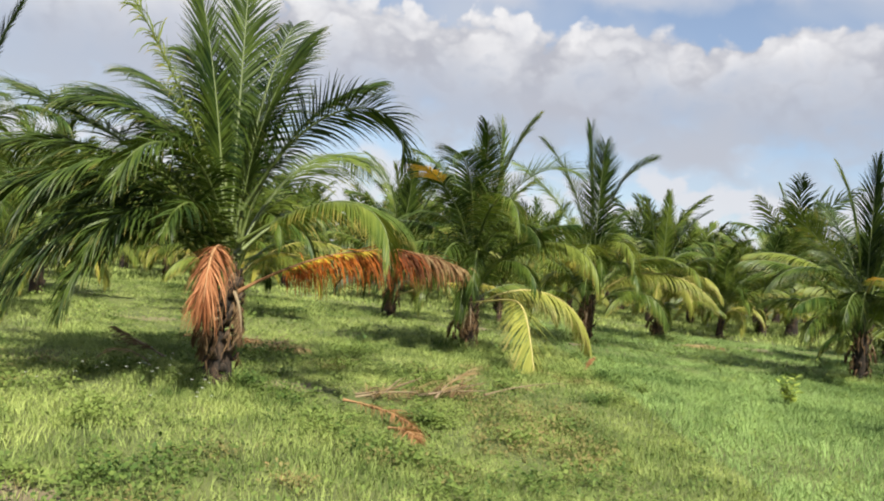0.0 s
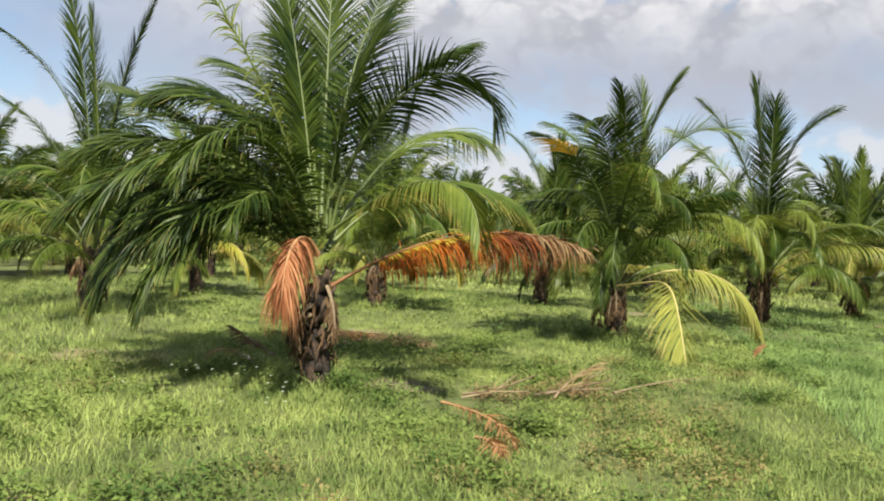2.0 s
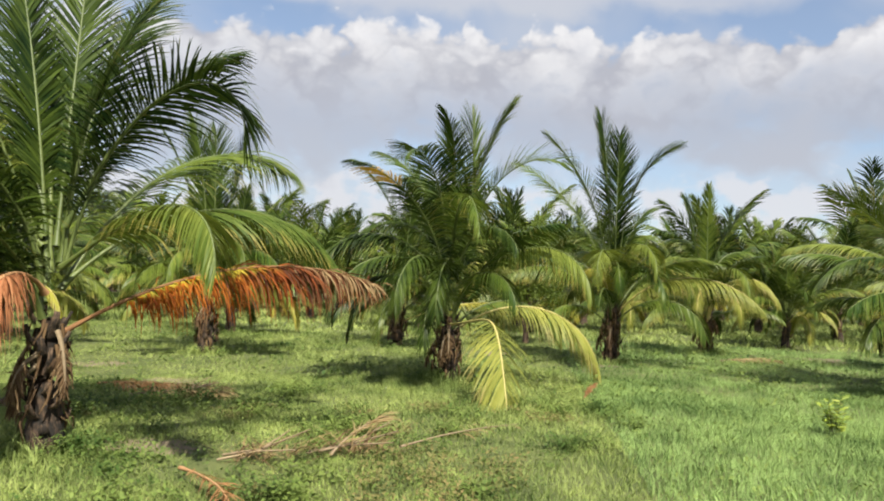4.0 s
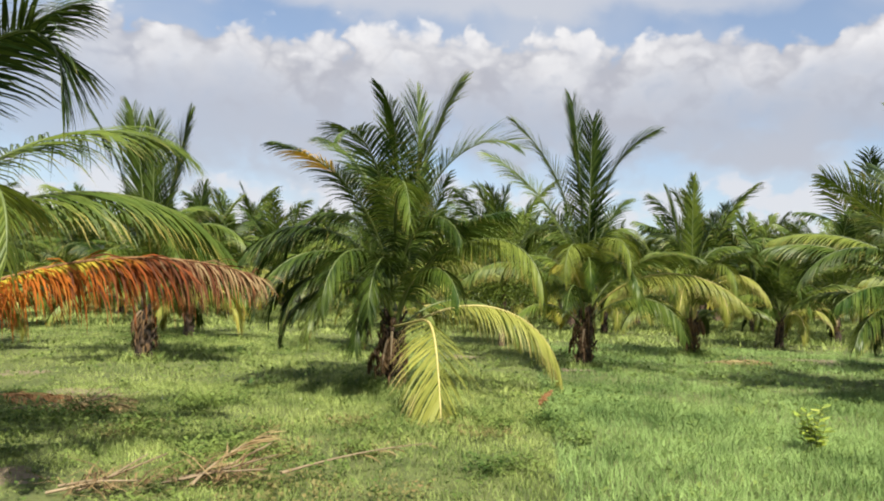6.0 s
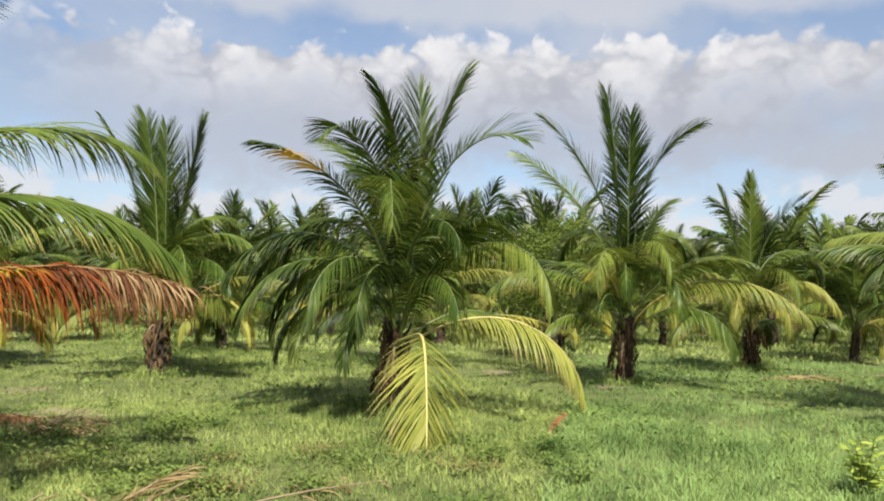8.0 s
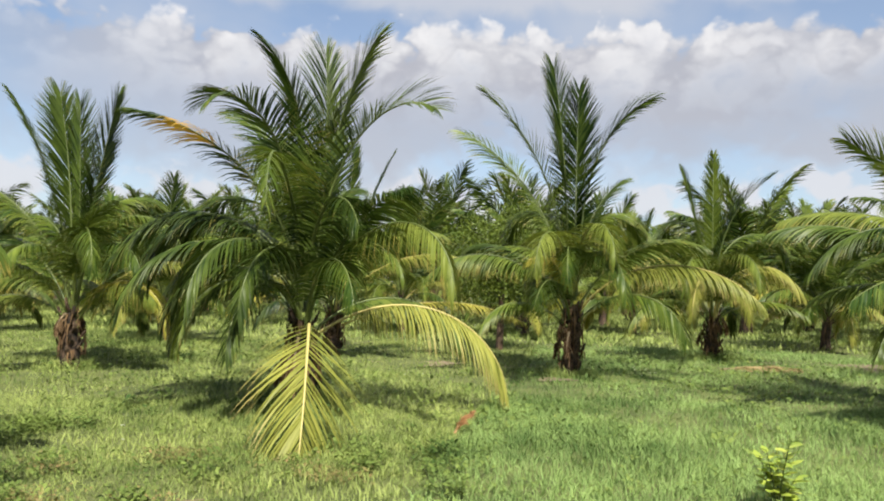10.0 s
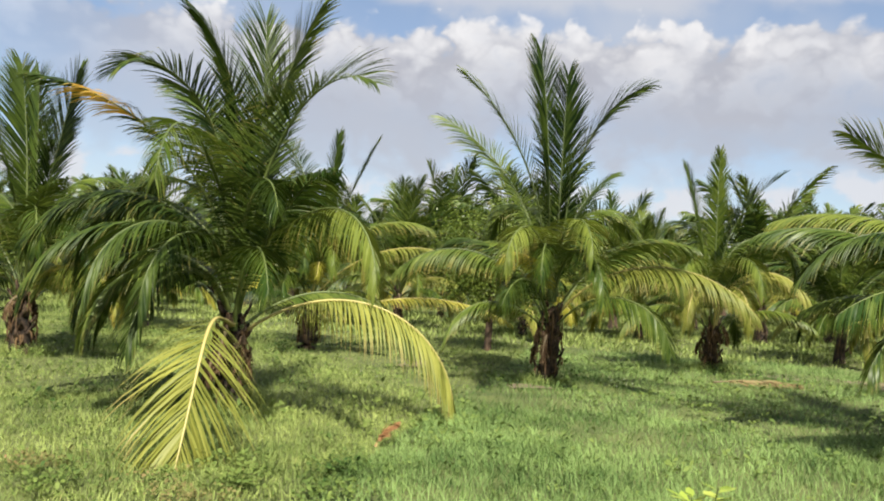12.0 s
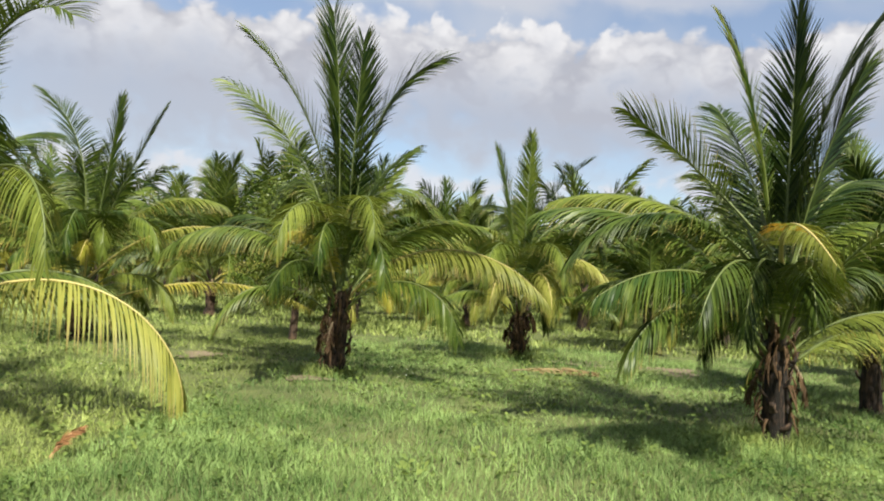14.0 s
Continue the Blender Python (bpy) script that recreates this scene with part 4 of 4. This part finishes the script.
CROWN_H += [
    (100, 58, -50, 3.80, "k", {"z": 1.15, "bend": 3, "power": 1.01, "droop": 1.5, "fan": 0.1, "leaf": 0.65}),
    (-102, 67, -47, 3.33, "l", {"z": 1.05, "bend": -2, "power": 1.22, "droop": 1.56, "fan": 0.1, "leaf": 0.6}),
    (156, 90, -85, 2.87, "l", {"z": 1.55, "power": 1.39, "droop": 1.04}),
    (-161, 82, -88, 2.90, "l", {"z": 1.52, "bend": -4, "power": 1.35, "droop": 1.17}),
    (-140, 84, -37, 1.79, "y", {"z": 1.30, "bend": -7, "power": 1.37, "droop": 1.2, "leaf": 0.4}),
    (153, 79, -90, 2.71, "m", {"z": 1.43, "bend": -6, "power": 1.17, "droop": 1.17}),
]
CROWN_H += [
    (-45, 90, -84, 3.10, "m", {"z": 1.72, "bend": -3, "power": 1.51, "droop": 1.04}),
    (44, 91, -90, 3.12, "m", {"z": 1.77, "bend": 5, "power": 1.39, "droop": 1.04}),
    (-175, 90, -90, 2.56, "m", {"z": 1.31, "bend": -8, "power": 1.35, "droop": 1.30}),
    (-68, 84, -70, 2.88, "m", {"z": 1.22, "power": 1.34, "droop": 1.17}),
]
CROWN_G = [
    (-65, 85, 73, 3.45, "g", {"z": 1.89, "bend": -8, "power": 1.24, "fan": 0.17, "droop": 0.3, "leaf": 0.86, "spread": 0.68, "wide": 1.4}),
    (20, 91, 93, 3.25, "g", {"z": 1.73, "bend": 1, "power": 1.25, "fan": 0.17, "droop": 0.3, "leaf": 0.86, "spread": 0.68, "wide": 1.4}),
    (80, 81, 77, 3.3, "g", {"z": 1.84, "bend": 2, "power": 1.26, "fan": 0.17, "droop": 0.3, "leaf": 0.86, "spread": 0.68, "wide": 1.4}),
    (-107, 81, 57, 3.56, "g", {"z": 1.83, "bend": -4, "power": 1.25, "fan": 0.22, "droop": 0.4, "leaf": 0.50, "spread": 0.68, "wide": 1.15}),
    (-104, 76, 18, 3.11, "m", {"z": 1.27, "power": 1.20, "droop": 1.0}),
    (83, 85, -84, 3.22, "m", {"z": 1.46, "bend": 1, "power": 1.45, "droop": 1.17}),
]
CROWN_G += [
    (82, 57, -37, 3.30, "k", {"z": 0.86, "bend": -2, "power": 1.31, "droop": 1.2, "leaf": 0.5}),
    (99, 56, -84, 2.75, "y", {"z": 0.95, "bend": 1, "power": 1.32, "droop": 1.2, "leaf": 0.62, "pairs": 1.3}),
    (115, 71, -74, 2.89, "m", {"z": 1.27, "bend": -1, "power": 1.37, "droop": 1.17}),
    (-171, 90, -90, 2.63, "m", {"z": 1.24, "bend": -4, "power": 1.24, "droop": 1.17}),
    (135, 90, -90, 2.86, "m", {"z": 1.45, "power": 1.24, "droop": 1.17}),
    (-78, 90, -70, 3.14, "m", {"z": 1.48, "bend": -3, "power": 1.33, "droop": 1.17}),
]
CROWN_G += [
    (25, 90, -43, 3.16, "m", {"z": 1.51, "bend": -5, "power": 1.56, "droop": 1.04}),
    (-84, 61, -69, 2.76, "l", {"z": 0.95, "power": 1.21, "droop": 1.56}),
    (110, 55, -39, 2.50, "l", {"z": 0.78, "bend": -3, "power": 1.26, "droop": 1.56}),
]
CROWN_P = [
    (-79, 85, 74, 4.17, "g", {"z": 1.97, "bend": -7, "power": 1.26, "fan": 0.17, "droop": 0.35, "leaf": 0.70, "spread": 0.68, "wide": 1.15}),
    (30, 93, 97, 3.87, "g", {"z": 1.88, "bend": 1, "power": 1.20, "fan": 0.17, "droop": 0.35, "leaf": 0.70, "spread": 0.68, "wide": 1.15}),
    (80, 88, 64, 4.19, "g", {"z": 1.96, "bend": 2, "power": 1.24, "fan": 0.22, "droop": 0.3, "leaf": 0.46, "spread": 0.68, "wide": 1.15}),
    (-124, 89, 26, 3.98, "g", {"z": 1.89, "bend": -5, "power": 1.42, "droop": 0.5, "leaf": 0.55}),
    (-111, 78, 31, 3.12, "g", {"z": 1.47, "bend": -1, "power": 1.26, "droop": 0.6, "leaf": 0.5}),
    (-111, 79, -71, 2.73, "l", {"z": 0.93, "bend": 2, "power": 1.16, "droop": 1.56}),
]
CROWN_P += [
    (164, 43, -40, 2.55, "l", {"z": 0.77, "bend": -1, "power": 1.21, "droop": 1.56}),
    (94, 91, -43, 3.54, "m", {"z": 1.77, "bend": -2, "power": 1.63, "droop": 1.04}),
    (97, 90, -87, 3.05, "m", {"z": 1.26, "bend": 1, "power": 1.27, "droop": 1.17}),
    (152, 90, -90, 2.93, "m", {"z": 1.51, "bend": -4, "power": 1.34, "droop": 1.17}),
    (-100, 89, -83, 3.26, "m", {"z": 1.49, "bend": -2, "power": 1.22, "droop": 1.17}),
    (123, 90, -91, 3.15, "m", {"z": 1.39, "bend": -1, "power": 1.24, "droop": 1.17}),
]
CROWN_P += [
    (-17, 92, -10, 3.56, "g", {"z": 1.83, "bend": 11, "power": 1.62, "droop": 0.7}),
]
CROWN_L = [
    (-54, 87, 65, 3.35, "m", {"z": 1.76, "power": 1.36, "fan": 0.19, "droop": 0.3, "leaf": 0.6, "spread": 0.72, "wide": 1.15}),
    (28, 82, 88, 3.44, "g", {"z": 1.79, "power": 1.3, "fan": 0.17, "droop": 0.3, "leaf": 0.7, "spread": 0.55, "wide": 1.2, "twist": 50}),
    (102, 90, 55, 3.28, "g", {"z": 1.77, "power": 1.33, "fan": 0.17, "droop": 0.35, "leaf": 0.8, "spread": 0.76, "wide": 1.2}),
    (126, 79, 67, 2.3, "g", {"z": 2.0, "power": 1.3, "fan": 0.05, "droop": 0.35, "leaf": 0.85, "spread": 0.85, "wide": 1.15}),
    (-74, 49, 37, 2.4, "l", {"z": 2.2, "power": 1.27, "droop": 0.4, "fan": 0.5, "leaf": 0.62, "twist": -35, "bare": 0.3}),
    (-74, 42, -19, 2.81, "l", {"z": 1.93, "bend": 1, "power": 1.44, "droop": 1.0, "fan": 0.15, "leaf": 0.6}),
    (-157, 32, -42, 2.6, "k", {"z": 2.0, "bend": -30, "power": 1.25, "droop": 1.0, "leaf": 0.4, "tip": 0.45}),
    (-74, 56, -36, 2.57, "m", {"z": 0.84, "power": 1.42, "droop": 1.3, "leaf": 0.5}),
]
CROWN_L += [
    (-124, 33, -33, 2.77, "m", {"z": 1.41, "bend": 6, "power": 1.23, "droop": 1.43, "fan": 0.1}),
    (-100, 58, -60, 2.9, "g", {"z": 1.7, "bend": 5, "power": 1.25, "droop": 1.0}),
    (60, 77, -37, 2.84, "m", {"z": 1.42, "bend": -4, "power": 1.17, "droop": 1.04}),
    (-9, 68, 38, 2.97, "g", {"z": 1.85, "power": 1.21, "droop": 0.5}),
    (-142, 57, -70, 2.65, "g", {"z": 1.34, "bend": 3, "power": 1.23, "droop": 1.30}),
    (-150, 84, -89, 2.51, "g", {"z": 1.22, "bend": 3, "power": 1.13, "droop": 1.30}),
]
CROWN_L += [
    (61, 71, -61, 2.83, "g", {"z": 1.17, "bend": -11, "power": 1.12, "droop": 1.30}),
    (59, 85, -19, 3.02, "g", {"z": 1.44, "bend": -6, "power": 1.33, "droop": 0.8}),
    (-170, 82, -68, 2.49, "g", {"z": 1.01, "bend": 4, "power": 1.22, "droop": 1.30}),
    (53, 29, -20, 2.65, "l", {"z": 0.80, "power": 1.34, "droop": 1.2}),
]
CROWN_I = [
    (15, 88, 87, 3.22, "m", {"z": 1.65, "bend": 1, "power": 1.25, "fan": 0.28, "droop": 0.3, "leaf": 0.46, "spread": 0.68, "wide": 1.15}),
    (-66, 83, 73, 2.94, "g", {"z": 1.58, "bend": -1, "power": 1.25, "fan": 0.22, "droop": 0.4, "leaf": 0.70, "spread": 0.68, "wide": 1.15}),
    (92, 90, 35, 3.05, "g", {"z": 1.59, "bend": 2, "power": 1.30, "droop": 0.3, "fan": 0.5}),
    (-97, 70, -90, 3.32, "l", {"z": 0.99, "bend": 1, "power": 1.27, "droop": 1.56}),
    (111, 90, -80, 2.88, "k", {"z": 0.92, "bend": 1, "power": 1.36, "droop": 1.2}),
    (-162, 85, -91, 2.86, "k", {"z": 1.05, "bend": 7, "power": 1.02, "droop": 1.2}),
]
CROWN_I += [
    (162, 86, -90, 2.72, "k", {"z": 0.92, "bend": 5, "power": 1.10, "droop": 1.56}),
    (-118, 90, -90, 3.07, "l", {"z": 1.43, "power": 1.37, "droop": 1.17}),
    (68, 90, -90, 3.16, "m", {"z": 1.56, "bend": 2, "power": 1.47, "droop": 1.04}),
    (-33, 91, -79, 3.14, "m", {"z": 1.77, "bend": -1, "power": 1.57, "droop": 1.04}),
    (156, 90, -90, 2.83, "l", {"z": 1.38, "power": 1.21, "droop": 1.17}),
    (-154, 87, -91, 2.92, "m", {"z": 1.40, "bend": -2, "power": 1.13, "droop": 1.17}),
]
CROWN_I += [
    (99, 90, -69, 2.93, "k", {"z": 0.76, "power": 1.31, "droop": 1.56}),
]
CROWN_C = [
    (34, 82, 84, 3.34, "g", {"z": 1.57, "bend": -2, "power": 1.25, "fan": 0.11, "droop": 0.3, "leaf": 0.61, "spread": 0.68, "wide": 1.5}),
    (75, 72, 64, 3.34, "g", {"z": 1.65, "power": 1.27, "droop": 0.3, "fan": 0.28, "leaf": 0.46, "spread": 0.68, "wide": 1.15}),
    (-75, 93, 36, 3.41, "g", {"z": 1.80, "bend": -10, "power": 1.54, "droop": 0.4}),
    (69, 67, -23, 3.24, "l", {"z": 1.37, "power": 1.45, "droop": 1.0}),
    (-78, 92, -89, 3.01, "m", {"z": 1.44, "bend": -2, "power": 1.48, "droop": 1.30}),
    (159, 90, -90, 2.81, "m", {"z": 1.35, "bend": 10, "power": 1.29, "droop": 1.30}),
]
CROWN_C += [
    (114, 72, -84, 2.92, "m", {"z": 1.28, "bend": 5, "power": 1.57, "droop": 1.30}),
    (147, 72, -51, 2.33, "y", {"z": 1.03, "bend": 18, "power": 1.25, "droop": 1.3, "leaf": 0.4}),
    (85, 48, -34, 3.88, "k", {"z": 1.21, "bend": -5, "power": 1.33, "droop": 1.69, "leaf": 0.5}),
    (76, 24, -28, 4.54, "y", {"z": 0.65, "power": 1.37, "droop": 1.4, "leaf": 0.45}),
    (141, 87, -90, 2.64, "m", {"z": 1.44, "bend": 5, "power": 1.23, "droop": 1.17}),
    (-32, 91, -53, 3.18, "m", {"z": 1.66, "bend": -20, "power": 1.50, "droop": 1.04}),
]
PALMS = [
    (-2.51, 9.36, 1.15, CROWN_A, "large coconut palm with dead orange fronds and rough trunk", 1.25, 0.15),
    (0.78, 15.95, 1.1, CROWN_B, "young coconut palm with broken yellow fronds touching the grass", 1.15, 0.17),
    (4.26, 20.85, 1.1, CROWN_H, "tall green coconut palm with upright fronds", 1.35, 0.16),
    (-4.9, 18.9, 1.0, CROWN_G, "young coconut palm with yellowing lower fronds", 1.1, 0.19),
    (-9.07, 13.98, 1.1, CROWN_P, "green coconut palm with light lower fronds", 1.2, 0.18),
    (9.93, 17.45, 1.1, CROWN_L, "dark green coconut palm casting shade on the grass", 1.5, 0.145),
    (7.42, 24.95, 1.0, CROWN_I, "young coconut palm with yellow-green drooping skirt", 1.0, 0.17),
    (-1.25, 23.2, 1.0, CROWN_C, "young coconut palm with a few yellow lower fronds", 1.1, 0.19),
]
for k, (px, py, size, crown, words, height, thick) in enumerate(PALMS):
    own = np.random.default_rng(60 + k)
    crown = crown + wild_fronds(own, 0.88 * size, (0, 4, 8)[k] if k < 3 else 9, 0.15, 0.35, 0.9) + dead_skirt(own, size, 2 if k == 5 else 4)
    palm_tree(px, py, size, crown, 70 + k, "near", words, height, thick, 26)
WORDS = "young coconut palm with arching green fronds in grass"
for k, (px, py, size) in enumerate([(11.2, 29.4, 0.88), (12.8, 21.0, 1.0), (9.5, 8.5, 1.05), (-6.7, 25.0, 0.95), (2.6, 31.0, 0.95), (6.15, 34.6, 1.0), (-9.9, 19.1, 1.0), (-16.8, 18.8, 1.1), (-14.2, 12.6, 1.05)]):
    r = np.random.default_rng(40 + k)
    palm_tree(px, py, size, wild_fronds(r, size, 32, 0.3 if px < -9 else 0.2), 80 + k, "mid", WORDS, boots=8)


def broadleaf_tree(x, y, height, spread, seed):
    """A forked trunk with limbs and a crown of several thousand small leaves in clumps."""
    r = np.random.default_rng(seed)
    ob = thing("broadleaf_tree", x, y, float(ground_height(x, y)), 0, "dense green broad-leaved tree among the palms", "tree")
    top = np.array((0.1, 0.0, height * 0.55))
    child("trunk", make_mesh("trunk", *tube([(0, 0, -0.1), (0.04, 0.03, height * 0.3), top], (0.10, 0.08, 0.06), 8), mat=BARK, smooth=True), ob)
    tips = []
    for k in range(11):
        a, q = k * 2.4, r.uniform(0.35, 1.0)
        tip = np.array((spread * q * math.cos(a), spread * q * math.sin(a), height * (0.97 - 0.42 * q * q) * r.uniform(0.9, 1.03)))
        tips.append(tip)
        child("limb", make_mesh("limb", *tube([top * r.uniform(0.55, 1.0), 0.5 * (top + tip) + (0, 0, 0.15), tip], (0.05, 0.03, 0.012), 5), mat=BARK), ob)
    tips += [t * r.uniform(0.5, 0.9) + (0, 0, height * 0.12) for t in tips] + [t * (0.9, 0.9, 0.6) for t in tips]
    c = np.repeat(np.array(tips), 520, 0)
    n = len(c)
    p = c + r.normal(0, 1, (n, 3)) * (0.33, 0.33, 0.26)
    d = unit(r.normal(0, 1, (n, 3)) + (0, 0, -0.4))
    s = unit(np.cross(d, r.normal(0, 1, (n, 3))))
    ln = r.uniform(0.05, 0.09, n)[:, None]
    v = np.stack([p, p + d * ln * 0.5 + s * ln * 0.28, p + d * ln, p + d * ln * 0.5 - s * ln * 0.28], 1).reshape(-1, 3)
    uv = np.tile(np.array([(0.5, 0.0), (0.5, 0.3), (0.5, 0.6), (0.5, 0.3)]), (n, 1))
    tagged(child("crown", make_mesh("crown", v, np.arange(4 * n).reshape(-1, 4), uv, MID), ob), kind="stuff")
    return ob


broadleaf_tree(2.3, 26.0, 4.0, 1.2, 3)

# rows of palms running into the distance
protos = []
far_rng = np.random.default_rng(11)
U, V, ORIGIN = np.array((3.4, 4.28)), np.array((-4.6, 3.66)), np.array((0.69, 15.45))
KNOWN = [p[:2] for p in PALMS] + [(11.2, 29.4), (12.8, 21.0), (-6.7, 25.0), (2.6, 31.0), (6.15, 34.6), (2.3, 26.0), (-9.9, 19.1), (-16.8, 18.8), (-14.2, 12.6)]
TAKEN = {(0, 0), (0, 1), (0, 2), (0, 3), (1, -1), (1, 0), (1, 1), (-1, 0), (-1, 1), (-1, 2), (0, -1), (-1, -1), (-1, -2)}
for j in range(-8, 12):
    for i in range(-14, 18):
        if (j, i) in TAKEN:
            continue
        x, y = ORIGIN + i * U + j * V + far_rng.normal(0, 0.45, 2)
        if min(math.hypot(x - a, y - c) for a, c in KNOWN) < 2.9:
            continue
        if y < (16 if x > -12 else 9) or y > 74 or x > 8 + 0.62 * y or -x > 8 + (0.9 if y < 40 else 0.75) * y:
            continue
        if y < 33:
            r = np.random.default_rng(3000 + 40 * i + j)
            size = r.uniform(0.9, 1.12)
            palm_tree(x, y, size, wild_fronds(r, size, 30, 0.3) + dead_skirt(r, size, 2), 9000 + 40 * i + j, "mid", WORDS, boots=6)
            continue
        if len(protos) < 7:
            r = np.random.default_rng(500 + len(protos))
            size = 0.95 + 0.05 * len(protos)
            protos.append(palm_tree(x, y, size, wild_fronds(r, size, 25, 0.35), 800 + len(protos), "far", "young coconut palm in a distant row"))
            continue
        g = far_rng.uniform(1.02, 1.38)
        copy_thing(protos[int(far_rng.integers(0, 7))], pose(x, y, GROUND_Z, 0, 0, far_rng.uniform(0, 360)) @ Matrix.Diagonal((g, g, g, 1)))
